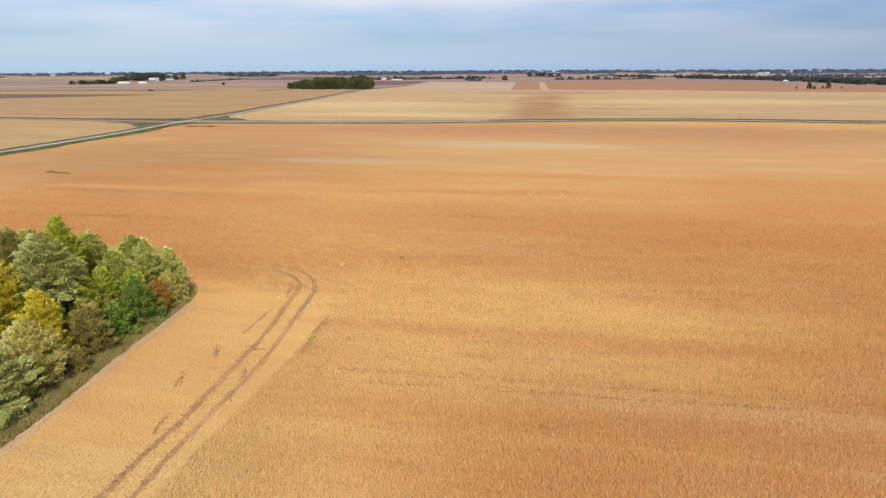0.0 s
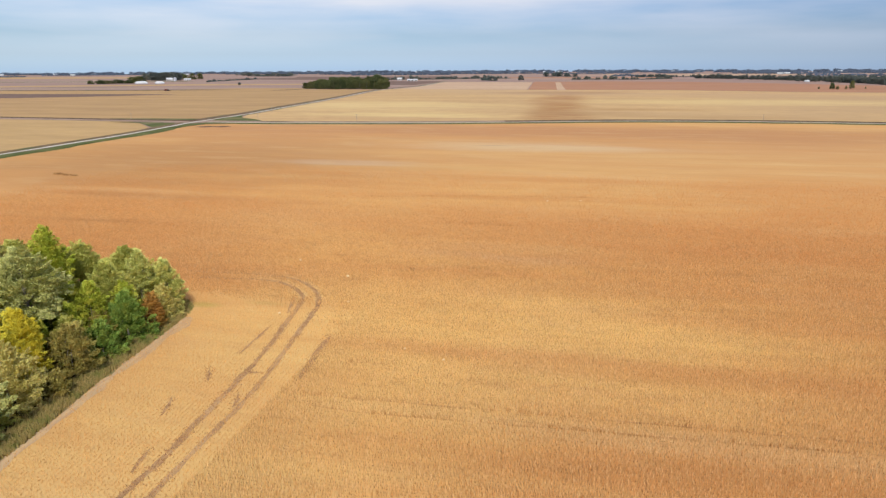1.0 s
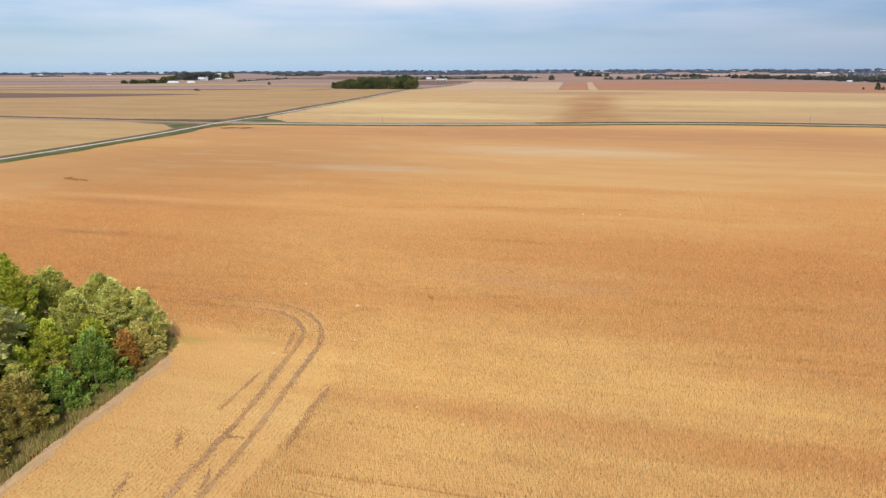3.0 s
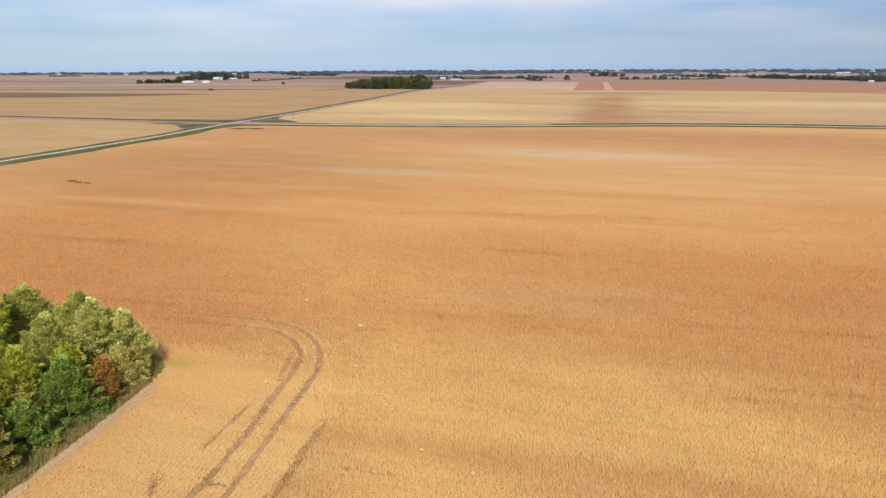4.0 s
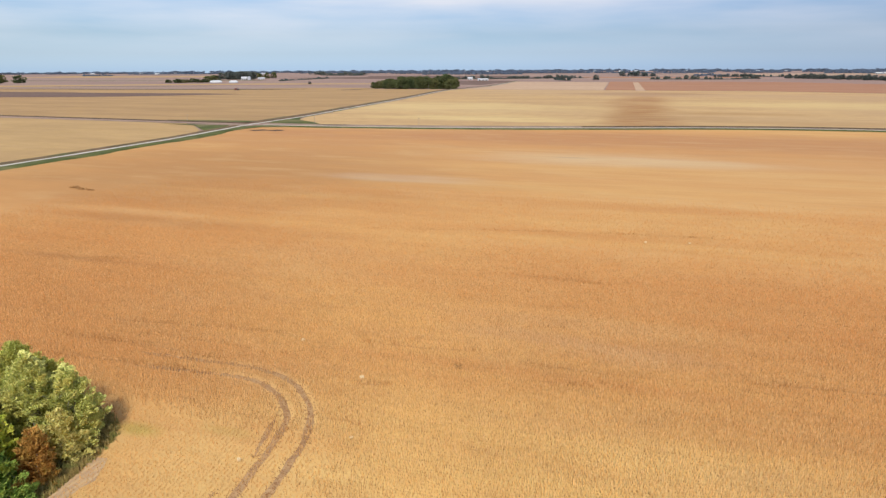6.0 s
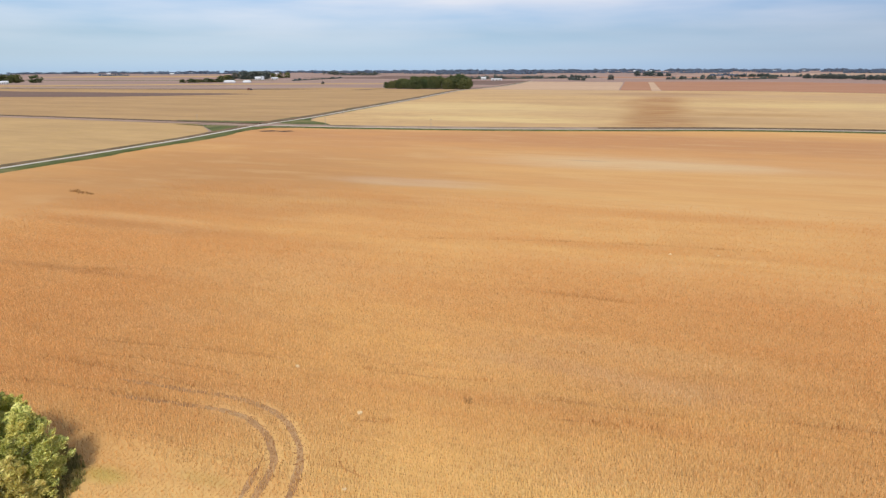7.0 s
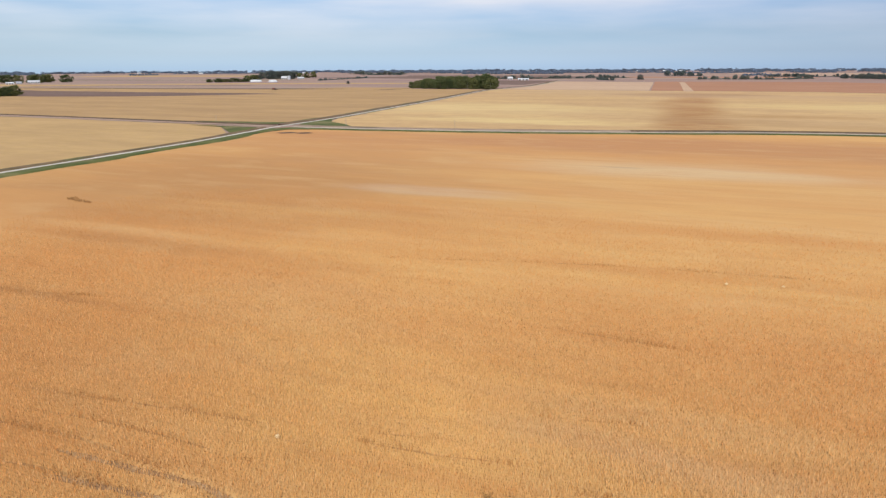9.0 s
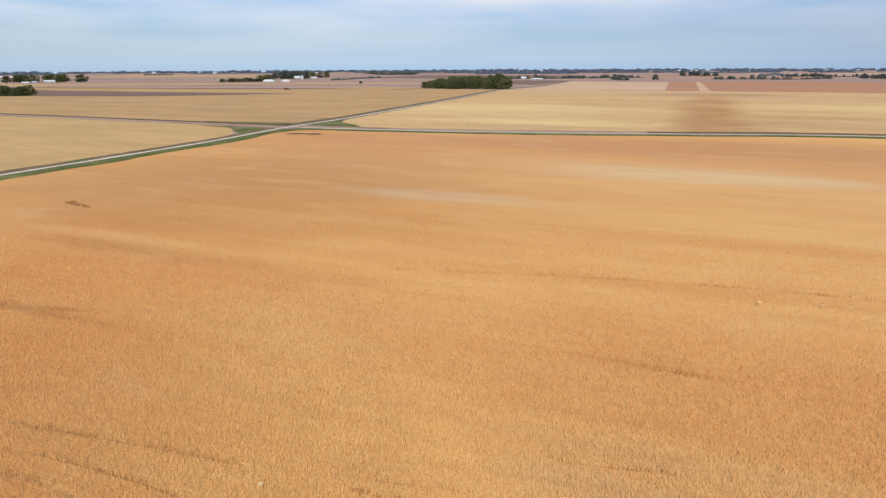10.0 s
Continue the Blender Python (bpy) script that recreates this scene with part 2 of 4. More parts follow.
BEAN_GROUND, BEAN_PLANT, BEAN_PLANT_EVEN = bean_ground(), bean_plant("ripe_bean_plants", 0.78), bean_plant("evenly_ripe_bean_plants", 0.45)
# field tones shifted towards purple, distance haze painted into them
GROUND = field_material("open_farmland", [(0.36, 0.25, 0.185), (0.29, 0.185, 0.155), (0.25, 0.175, 0.14)], (0.0011, 0.0045, 0.01), (0.004, 0.02, 0.05))
STRAW = field_material("straw_field", [(0.48, 0.31, 0.145), (0.565, 0.375, 0.165), (0.43, 0.27, 0.13)], (0.006, 0.028, 0.01), (0.03, 0.14, 0.05), patches=(
    (-24, 440, 24, 44, 0.85, (0.29, 0.125, 0.04)), (-30, 530, 21, 85, 0.85, (0.30, 0.135, 0.045)), (-8, 470, 42, 20, 0.5, (0.30, 0.155, 0.055)), (-38, 680, 28, 120, 0.85, (0.32, 0.15, 0.06)), (-44, 850, 85, 50, 0.9, (0.28, 0.145, 0.075)), (25, 520, 60, 18, 0.6, (0.36, 0.20, 0.075)), (60, 450, 70, 16, 0.55, (0.36, 0.21, 0.085)), (-120, 440, 70, 28, 0.7, (0.66, 0.50, 0.22)), (260, 600, 170, 190, 0.7, (0.40, 0.265, 0.145)), (140, 640, 170, 55, 0.65, (0.64, 0.47, 0.205)), (-190, 560, 90, 60, 0.6, (0.66, 0.49, 0.215)), (-170, 540, 120, 70, 0.5, (0.58, 0.425, 0.20)), (60, 470, 120, 40, 0.4, (0.40, 0.265, 0.14)), (200, 760, 160, 50, 0.5, (0.41, 0.265, 0.15)), (0, 820, 260, 50, 0.5, (0.42, 0.27, 0.16)), (-150, 900, 140, 60, 0.5, (0.46, 0.32, 0.18))))
TAN = field_material("tan_field", [(0.33, 0.205, 0.10), (0.425, 0.27, 0.126), (0.455, 0.285, 0.116)], (0.010, 0.035, 0.01), (0.03, 0.12, 0.05))
TAN_SOUTH = field_material("golden_tan_field", [(0.39, 0.25, 0.116), (0.46, 0.30, 0.136), (0.495, 0.325, 0.13)], (0.014, 0.045, 0.01), (0.05, 0.16, 0.05))
PINK = field_material("reddish_field", [(0.33, 0.155, 0.085), (0.39, 0.195, 0.11), (0.40, 0.23, 0.135)])
PALE = field_material("pale_stubble", [(0.47, 0.315, 0.20), (0.54, 0.375, 0.235), (0.42, 0.28, 0.18)])
BROWN = field_material("tilled_soil", [(0.17, 0.11, 0.085), (0.20, 0.13, 0.10), (0.15, 0.095, 0.07)])
DARK_LINE = plain("dark_weeds", (0.13, 0.09, 0.05), (0.20, 0.13, 0.08), (0.08, 0.3, 0.3))
TRACK_SOIL = plain("wheel_rut_soil", (0.29, 0.165, 0.078), (0.43, 0.255, 0.112), (0.9, 0.9, 0.9), 0.95, 0.6, 0.15, 0.35, 0.66, (0.46, 0.29, 0.14), (0.22, 0.22, 0.22))
# gap soil darkened, shade of the rows put into its colour
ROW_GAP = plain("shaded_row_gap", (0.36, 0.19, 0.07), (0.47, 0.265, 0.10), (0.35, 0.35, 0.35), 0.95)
BARE_SOIL = plain("bare_headland_soil", (0.43, 0.29, 0.165), (0.54, 0.37, 0.19), (2.6, 0.35, 0.5), 0.95, 0.5, 0.12, 0.35, 0.65, (0.45, 0.32, 0.17), 0.3)
BROWN_ROW = leaf_material("browner_bean_plants", (0.38, 0.19, 0.066), (0.54, 0.29, 0.11), (0.46, 0.24, 0.088), 0.25)
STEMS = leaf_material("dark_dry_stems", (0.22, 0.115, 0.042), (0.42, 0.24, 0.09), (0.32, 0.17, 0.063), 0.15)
LANE_WEEDS = plain("dark_brown_lane_weeds", (0.12, 0.08, 0.04), (0.19, 0.12, 0.065), (0.10, 0.10, 0.3), 0.9, 0.6, 0.3, 0.35, 0.65, (0.10, 0.10, 0.035), 0.05)
HEDGE_BANK = plain("dark_dry_weed_bank", (0.085, 0.053, 0.029), (0.135, 0.082, 0.044), (0.10, 0.10, 0.3), 0.9, 0.6, 0.3)
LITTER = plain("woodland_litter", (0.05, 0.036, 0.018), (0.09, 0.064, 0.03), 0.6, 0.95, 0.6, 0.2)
VERGE = plain("verge_grass", (0.06, 0.075, 0.016), (0.11, 0.115, 0.026), (0.10, 0.10, 0.3), 0.9, 0.6, 0.3, 0.35, 0.65, (0.17, 0.15, 0.055), 0.05)
MARGIN = plain("margin_grass_floor", (0.20, 0.15, 0.065), (0.28, 0.20, 0.09), (0.8, 0.8, 0.8), 0.95, 0.5, 0.2, 0.35, 0.65, (0.15, 0.15, 0.05), 0.25)
GRAVEL = plain("pale_gravel", (0.50, 0.455, 0.38), (0.60, 0.545, 0.46), (0.5, 0.5, 0.5), 0.95, 0.4, 0.05, 0.35, 0.65, (0.54, 0.49, 0.40), 0.12)
ASPHALT = plain("grey_road", (0.37, 0.30, 0.22), (0.45, 0.37, 0.27), (0.4, 0.4, 0.4), 0.9, 0.2, 0.02, 0.35, 0.65, (0.33, 0.29, 0.25), 0.06)
PALE_VERGE = plain("bleached_roadside_grass", (0.25, 0.17, 0.12), (0.33, 0.235, 0.16), (0.06, 0.3, 0.3), 0.95, 0.3, 0.1, 0.35, 0.65, (0.11, 0.08, 0.05), (0.014, 0.014, 0.014))
DRY_ROAD = plain("dry_dirt_road", (0.31, 0.21, 0.155), (0.37, 0.255, 0.185), (0.1, 0.4, 0.4), 0.95, 0.2, 0.02)
BARK = plain("grey_bark", (0.20, 0.17, 0.13), (0.30, 0.27, 0.22), (3, 3, 0.8), 0.95, 0.7, 0.05)
WHITE = plain("white_sheeting", (0.52, 0.53, 0.54), (0.45, 0.46, 0.46), (0.3, 0.3, 0.3), 0.6, 0.1, 0.02)
GREY_METAL = plain("galvanised_steel", (0.50, 0.52, 0.55), (0.58, 0.60, 0.62), (0.4, 0.4, 2.0), 0.45, 0.1, 0.02, metal=0.6)
DARK = plain("dark_opening", (0.06, 0.06, 0.06), (0.09, 0.085, 0.08), 0.5, 0.8)
ROOF = plain("grey_roofing", (0.30, 0.31, 0.33), (0.38, 0.39, 0.41), (1.5, 0.3, 0.3), 0.6)
RED = plain("faded_red_paint", (0.10, 0.032, 0.026), (0.14, 0.045, 0.034), 0.8, 0.55)
RUBBER = plain("black_rubber", (0.03, 0.03, 0.03), (0.05, 0.047, 0.043), 1.5, 0.9)
GLASS = plain("dark_window_glass", (0.05, 0.06, 0.07), (0.07, 0.08, 0.09), 0.5, 0.12, specular=0.6)
POLE_WOOD = plain("weathered_pole", (0.28, 0.24, 0.19), (0.36, 0.31, 0.25), (3, 3, 0.5), 0.9)
PALE_LUMP = plain("pale_straw_tuft", (0.74, 0.58, 0.33), (0.80, 0.66, 0.42), 2.0, 0.9)

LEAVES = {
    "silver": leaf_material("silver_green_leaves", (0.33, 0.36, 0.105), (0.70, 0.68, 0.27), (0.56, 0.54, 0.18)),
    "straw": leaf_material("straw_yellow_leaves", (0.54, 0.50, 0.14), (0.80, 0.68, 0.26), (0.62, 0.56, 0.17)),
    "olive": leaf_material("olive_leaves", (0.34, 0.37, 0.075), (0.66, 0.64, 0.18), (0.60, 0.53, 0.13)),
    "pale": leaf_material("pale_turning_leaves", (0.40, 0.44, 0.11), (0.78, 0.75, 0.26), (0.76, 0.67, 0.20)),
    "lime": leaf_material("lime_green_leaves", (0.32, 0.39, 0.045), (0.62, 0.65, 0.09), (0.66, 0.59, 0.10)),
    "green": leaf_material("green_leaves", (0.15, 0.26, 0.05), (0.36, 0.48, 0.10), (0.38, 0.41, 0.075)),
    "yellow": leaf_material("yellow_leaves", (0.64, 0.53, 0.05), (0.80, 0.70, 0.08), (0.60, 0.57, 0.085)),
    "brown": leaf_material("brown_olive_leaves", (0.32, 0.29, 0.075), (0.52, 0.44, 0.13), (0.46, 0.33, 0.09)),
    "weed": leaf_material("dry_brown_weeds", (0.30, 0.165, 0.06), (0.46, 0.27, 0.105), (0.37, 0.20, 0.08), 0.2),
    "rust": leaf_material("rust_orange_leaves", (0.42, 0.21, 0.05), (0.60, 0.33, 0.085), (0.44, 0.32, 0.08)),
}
FAR_LEAVES = far_leaf_material("far_woodland_leaves", (0.10, 0.13, 0.058), (0.21, 0.21, 0.08))
# hedge leaves greyed and blued, aerial haze set into the colour
FAR_HEDGE = far_leaf_material("haze_greyed_hedge_leaves", (0.125, 0.15, 0.145), (0.19, 0.205, 0.175))
# blue distance haze mixed into the leaf colours of the horizon woods
FAR_DARK = far_leaf_material("haze_tinted_woodland", (0.105, 0.135, 0.20), (0.135, 0.165, 0.225))
TRODDEN = leaf_material("trodden_dark_straw", (0.30, 0.16, 0.075), (0.50, 0.29, 0.125), (0.38, 0.21, 0.10), 0.1)
GRASS_BLADES = leaf_material("mixed_verge_grass", (0.31, 0.255, 0.08), (0.50, 0.37, 0.15), (0.20, 0.235, 0.06))


# ---------------------------------------------------------------- mesh helpers
def mesh_from(name, verts, faces, material):
    """A mesh from numpy arrays: verts (n, 3), faces (m, k) of one size."""
    me = bpy.data.meshes.new(name)
    verts, faces = np.asarray(verts, dtype=np.float32), np.asarray(faces, dtype=np.int32)
    m, k = faces.shape
    me.vertices.add(len(verts))
    me.vertices.foreach_set("co", verts.ravel())
    me.loops.add(m * k)
    me.loops.foreach_set("vertex_index", faces.ravel())
    me.polygons.add(m)
    me.polygons.foreach_set("loop_start", np.arange(0, m * k, k, dtype=np.int32))
    me.update(calc_edges=True)
    me.validate()
    me.materials.append(material)
    return me


def part(name, bm, material, parent, label=""):
    """Links a bmesh as one mesh object under a thing or under a part."""
    me = bpy.data.meshes.new(name)
    bm.to_mesh(me)
    bm.free()
    me.materials.append(material)
    ob = new(name, me)
    ob.parent = parent
    return tagged(ob, label) if label else ob


def empty(name, m):
    ob = new(name)
    ob.matrix_world = m
    ob.empty_display_size = 0.3
    return ob


def box(bm, x0, y0, z0, x1, y1, z1, bevel=0.0):
    made = bmesh.ops.create_cube(bm, size=1.0, matrix=Matrix.LocRotScale(((x0 + x1) / 2, (y0 + y1) / 2, (z0 + z1) / 2), None, (x1 - x0, y1 - y0, z1 - z0)))
    if bevel:
        edges = list({e for v in made["verts"] for e in v.link_edges})
        bmesh.ops.bevel(bm, geom=edges, offset=bevel, segments=2, affect="EDGES")


def tube(bm, pts, radii, n=7):
    """A tapered limb through the points."""
    rings = []
    for i, p in enumerate(pts):
        d = (Vector(pts[min(i + 1, len(pts) - 1)]) - Vector(pts[max(i - 1, 0)])).normalized()
        q = d.to_track_quat("Z", "Y")
        rings.append([bm.verts.new(Vector(p) + q @ Vector((math.cos(a) * radii[i], math.sin(a) * radii[i], 0))) for a in (2 * math.pi * k / n for k in range(n))])
    for a, b in zip(rings, rings[1:]):
        for k in range(n):
            bm.faces.new((a[k], a[(k + 1) % n], b[(k + 1) % n], b[k]))
    bm.faces.new(rings[-1])
    bm.faces.new(rings[0][::-1])


def sheet(name, outline, z, material, label, category="field", kind="structure"):
    """A flat piece of land with the outline given, a few centimetres proud of what lies below."""
    bm = bmesh.new()
    top = [bm.verts.new((x, y, z)) for x, y in outline]
    bm.faces.new(top)
    bmesh.ops.recalc_face_normals(bm, faces=bm.faces)
    if bm.faces[:][0].normal.z < 0:
        bmesh.ops.reverse_faces(bm, faces=bm.faces[:])
    me = bpy.data.meshes.new(name)
    bm.to_mesh(me)
    bm.free()
    me.materials.append(material)
    return tagged(new(name, me), label, category, kind=kind)


def smooth_line(pts, step=6.0):
    """Points every few metres along a Catmull-Rom curve."""
    p = np.array(pts, float)
    p = np.vstack([2 * p[0] - p[1], p, 2 * p[-1] - p[-2]])
    out = []
    for i in range(1, len(p) - 2):
        a, b, c, d = p[i - 1:i + 3]
        n = max(2, int(np.linalg.norm(c - b) / step))
        for s in np.arange(n) / n:
            out.append(0.5 * (2 * b + (c - a) * s + (2 * a - 5 * b + 4 * c - d) * s ** 2 + (3 * b - a - 3 * c + d) * s ** 3))
    out.append(p[-2])
    return np.array(out)


def ribbon(name, line, profile, material, label, category, rough=0.0, kind="structure", seed=3, taper=0):
    """A strip along a line: profile holds (offset to the right, height) across it."""
    rng = np.random.default_rng(seed)
    d = np.gradient(line, axis=0)
    d /= np.linalg.norm(d, axis=1)[:, None]
    side = np.stack([d[:, 1], -d[:, 0]], 1)
    k = len(profile)
    verts = []
    rank = np.arange(len(line))
    narrow = np.clip(np.minimum(rank, len(line) - 1 - rank) / taper + 0.05, 0, 1) if taper else np.ones(len(line))
    for i, (o, z) in enumerate(profile):
        jitter = rng.normal(0, rough, len(line)) if rough else np.zeros(len(line))
        if rough:
            jitter = np.convolve(jitter, np.ones(3) / 1.7, mode="same")
        q = line + side * (o * narrow + (jitter if i in (0, k - 1) else jitter * 0.2))[:, None]
        verts.append(np.column_stack([q, np.full(len(line), z)]))
    verts = np.stack(verts, 1).reshape(-1, 3)
    faces = [(i * k + j, i * k + j + 1, (i + 1) * k + j + 1, (i + 1) * k + j) for i in range(len(line) - 1) for j in range(k - 1)]
    faces = np.array(faces)[:, ::-1]
    return tagged(new(name, mesh_from(name, verts, faces, material)), label, category, kind=kind)


# ---------------------------------------------------------------- land
R = 4950
bm = bmesh.new()
bmesh.ops.create_circle(bm, cap_ends=True, radius=R, segments=96)
bmesh.ops.recalc_face_normals(bm, faces=bm.faces)
me = bpy.data.meshes.new("ground")
bm.to_mesh(me)
bm.free()
me.materials.append(GROUND)
ground = tagged(new("ground", me), "flat farmland in tan and reddish strips reaching the horizon", "ground", kind="structure")

NS_ROAD = [(-206, -80), (-209, 80), (-213, 190), (-217, 255), (-220.5, 295), (-230.5, 358), (-234.5, 425), (-246, 512), (-269, 690), (-303, 915), (-303, 1010), (-299, 1130), (-318, 1320), (-345, 1560)]
EW_ROAD = [(-1100, 384), (-700, 378), (-470, 371.5), (-383, 368), (-290, 363.5), (-230.5, 361), (-190, 363), (-140, 369), (-95, 378), (-45, 391), (5, 406), (55, 414), (105, 415), (165, 412), (300, 411), (620, 414)]
ns, ew = smooth_line(NS_ROAD), smooth_line(EW_ROAD)
ns_x = lambda y: float(np.interp(y, ns[:, 1], ns[:, 0]))
ew_y = lambda x: float(np.interp(x, ew[:, 0], ew[:, 1]))

near_edge = [(x, ew_y(x) - 10.0) for x in range(-215, 621, 15)]
west_edge = [(ns_x(y) + 9, y) for y in range(345, -81, -15)]
bean_field = sheet("bean_field", [(620, -200), *near_edge[::-1], *west_edge, (-200, -200)], 0.03, BEAN_GROUND, "ripe orange-gold soybean field with faint row lines", "field")
sheet("straw_field", [(ns_x(y) + 4, y) for y in range(420, 960, 20)] + [(-298, 968), (-97, 962), (90, 966), (240, 900), (620, 850)] + [(x, ew_y(x) + 8.5) for x in range(620, -206, -15)] + [(-206, 385), (-222, 398)], 0.03, STRAW, "harvested straw-yellow field with a brown stain")
sheet("tan_field", [(ns_x(y) - 6, y) for y in range(372, 960, 20)] + [(-420, 955), (-460, 1010), (-560, 1000), (-640, 905), (-900, 880), (-1100, 860)] + [(x, ew_y(x) + 9) for x in range(-1090, -240, 20)], 0.03, TAN, "ripe tan crop field beside the gravel road")
sheet("golden_field", [(-1100, 0), (-1100, 364)] + [(x, ew_y(x) - 6) for x in range(-1090, -265, 20)] + [(-258, 347), (-234, 322)] + [(ns_x(y) - 6, y) for y in range(310, -60, -20)], 0.03, TAN_SOUTH, "golden tan crop field in the corner of the crossing")
sheet("reddish_field", [(-97, 966), (-134, 1440), (-138, 1500), (26, 1540), (190, 1500), (330, 1340), (420, 1230), (480, 1130), (560, 1000), (618, 856), (240, 904), (90, 970)], 0.03, PINK, "reddish brown ripe field below a line of trees")
sheet("pale_field", [(-297, 972), (-99, 966), (-136, 1440), (-340, 1490), (-313, 1320), (-294, 1130)], 0.03, PALE, "pale tan stubble field beside the lane")
sheet("mown_strip", [(-56, 948), (-44, 950), (-60, 1170), (-79, 1443), (-89, 1443), (-72, 1190)], 0.07, PALE, "pale mown strip through the reddish field", "strip")
sheet("tilled_strip", [(-1250, 830), (-1250, 560), (-900, 600), (-727, 600), (-640, 628), (-591, 655), (-548, 701), (-500, 745), (-560, 752), (-684, 742), (-909, 744)], 0.07, BROWN, "dark brown tilled strip", "field")
sheet("crop_edge", [(-1250, 790), (-900, 842), (-814, 852), (-700, 868), (-593, 892), (-520, 925), (-520, 934), (-593, 930), (-700, 902), (-814, 884), (-900, 872), (-1250, 825)], 0.09, LANE_WEEDS, "dark edge of standing crop", "strip")
sheet("pale_stubble_strip", [(-1340, 900), (-1140, 905), (-1000, 1050), (-780, 1150), (-560, 1215), (-560, 1290), (-800, 1250), (-1010, 1150), (-1200, 1020), (-1400, 1000)], 0.05, TAN_SOUTH, "pale stubble strip below the far farmstead")
sheet("grass_strip", [(-1700, 1370), (-1380, 1425), (-1000, 1520), (-1000, 1570), (-1380, 1480), (-1700, 1430)], 0.05, VERGE, "dark green grass strip far across the plain", "strip")
sheet("ditch_line", [(-1150, 905), (-950, 985), (-780, 1040), (-780, 1062), (-950, 1010), (-1160, 925)], 0.08, DARK_LINE, "thin dark ditch line across stubble", "strip")
sheet("copse_weeds", [(-462, 905), (-448, 902), (-436, 930), (-425, 962), (-432, 975), (-446, 950)], 0.1, LANE_WEEDS, "dark weed strip beside the copse", "weeds")
sheet("grey_field", [(-470, 1250), (-330, 1200), (-345, 1480), (-360, 1560), (-560, 1560)], 0.04, BROWN, "dull brown tilled field beyond the copse")
sheet("bright_stubble_strip", [(-130, 2500), (300, 2480), (900, 2600), (900, 2720), (300, 2600), (-130, 2590)], 0.09, PALE, "bright pale stubble strip far off", "field")
sheet("far_mauve_field", [(-640, 1700), (-340, 1900), (-300, 2200), (-900, 2300), (-1200, 1900)], 0.04, BROWN, "dull mauve tilled field far off")
sheet("far_pale_field", [(60, 2750), (700, 2800), (820, 3100), (0, 3050)], 0.05, PALE, "pale stubble field far off")
sheet("far_brown_field", [(-260, 1990), (-60, 1960), (230, 2010), (180, 2150), (-280, 2180)], 0.05, PINK, "reddish far field between shelter belts")
sheet("far_tan_field", [(-2300, 1900), (-1500, 2050), (-1500, 2350), (-2500, 2350)], 0.05, TAN_SOUTH, "tan field far off")
sheet("far_dark_field", [(-1000, 2150), (-500, 2250), (-500, 2450), (-1100, 2400)], 0.05, BROWN, "dark tilled field far off")

# roads and verges
ew_part = [("west", ew[ew[:, 0] < -234]), ("east", ew[(ew[:, 0] > -227) & (ew[:, 0] < -50)]), ("far_east", ew[ew[:, 0] > -56])]
ns_south, ns_north = ns[ns[:, 1] < 352], ns[ns[:, 1] > 364]
ribbon("road_gravel", ns, [(-1.1, 0.12), (-0.6, 0.17), (0, 0.19), (0.6, 0.17), (1.1, 0.12)], GRAVEL, "pale gravel lane running straight between fields", "road", 0.12)
for side, line in ew_part:
    ribbon("road_paved_" + side, line, [(-2.4, 0.09), (-1.2, 0.14), (0, 0.16), (1.2, 0.14), (2.4, 0.09)] if side != "west" else [(-3.1, 0.09), (-1.2, 0.13), (1.2, 0.13), (2.4, 0.09)], DRY_ROAD if side == "west" else ASPHALT, "grey country road with grass verges", "road", 0.08)
    ribbon("verge_" + side, line, [(2.3, 0.06), (4.3, 0.05), (6.4, 0.22), (8.6, 0.38), (10.6, 0.06)] if side != "west" else [(2.3, 0.06), (3.0, 0.10), (4.6, 0.14), (6.0, 0.05)], PALE_VERGE if side == "west" else VERGE, "green grass verge along the road", "verge", 0.5, seed=5)
    ribbon("verge_dry_" + side, line, [(-8.0, 0.06), (-6.8, 0.5), (-5.4, 0.3), (-3.8, 0.06), (-2.3, 0.06)], {"east": PALE_VERGE, "west": HEDGE_BANK, "far_east": HEDGE_BANK}[side], "dry brown verge along the road", "verge", 0.4, seed=6)
for side, line in (("south", ns_south), ("north", ns_north)):
    ribbon("lane_verge_east_" + side, line, [(1.1, 0.08), (3.4, 0.0), (6.2, 0.3), (8.2, 0.34), (9.6, 0.05)] if side == "south" else [(1.1, 0.08), (2.1, 0.12), (2.8, 0.05)], VERGE, "green grass verge along the gravel lane", "verge", 0.9, seed=7)
    ribbon("lane_verge_west_" + side, line, [(-5.4, 0.05), (-4.4, 0.5), (-3.2, 0.35), (-1.1, 0.08)] if side == "south" else [(-8.6, 0.05), (-7.2, 0.55), (-4.0, 0.4), (-1.1, 0.08)], LANE_WEEDS, "rough grass verge along the gravel lane", "verge", 0.9, seed=8)
for name, pts in (("crossing_grass_east", [(-224, 368), (-229, 380), (-233, 424), (-228, 410), (-220, 396), (-204, 384), (-192, 371)]), ("crossing_grass_west", [(-238, 352), (-229, 334), (-226, 318), (-232, 322), (-258, 347), (-285, 352)]), ("crossing_grass_north", [(-238, 367), (-300, 370), (-300, 376), (-242, 384), (-246, 420), (-238, 420)]), ("crossing_grass_corner", [(-223, 350), (-195, 354), (-215, 346), (-219, 326), (-223, 330)])):
    sheet(name, pts, 0.2, VERGE, "green grass corner at the road crossing", "verge")
sheet("crossing_weeds", [(-211, 330), (-206, 335.4), (-201, 333.6), (-197, 337), (-192, 334), (-196, 329.6), (-201, 331), (-206, 327.4)], 0.12, HEDGE_BANK, "dark weeds at the field corner", "weeds")

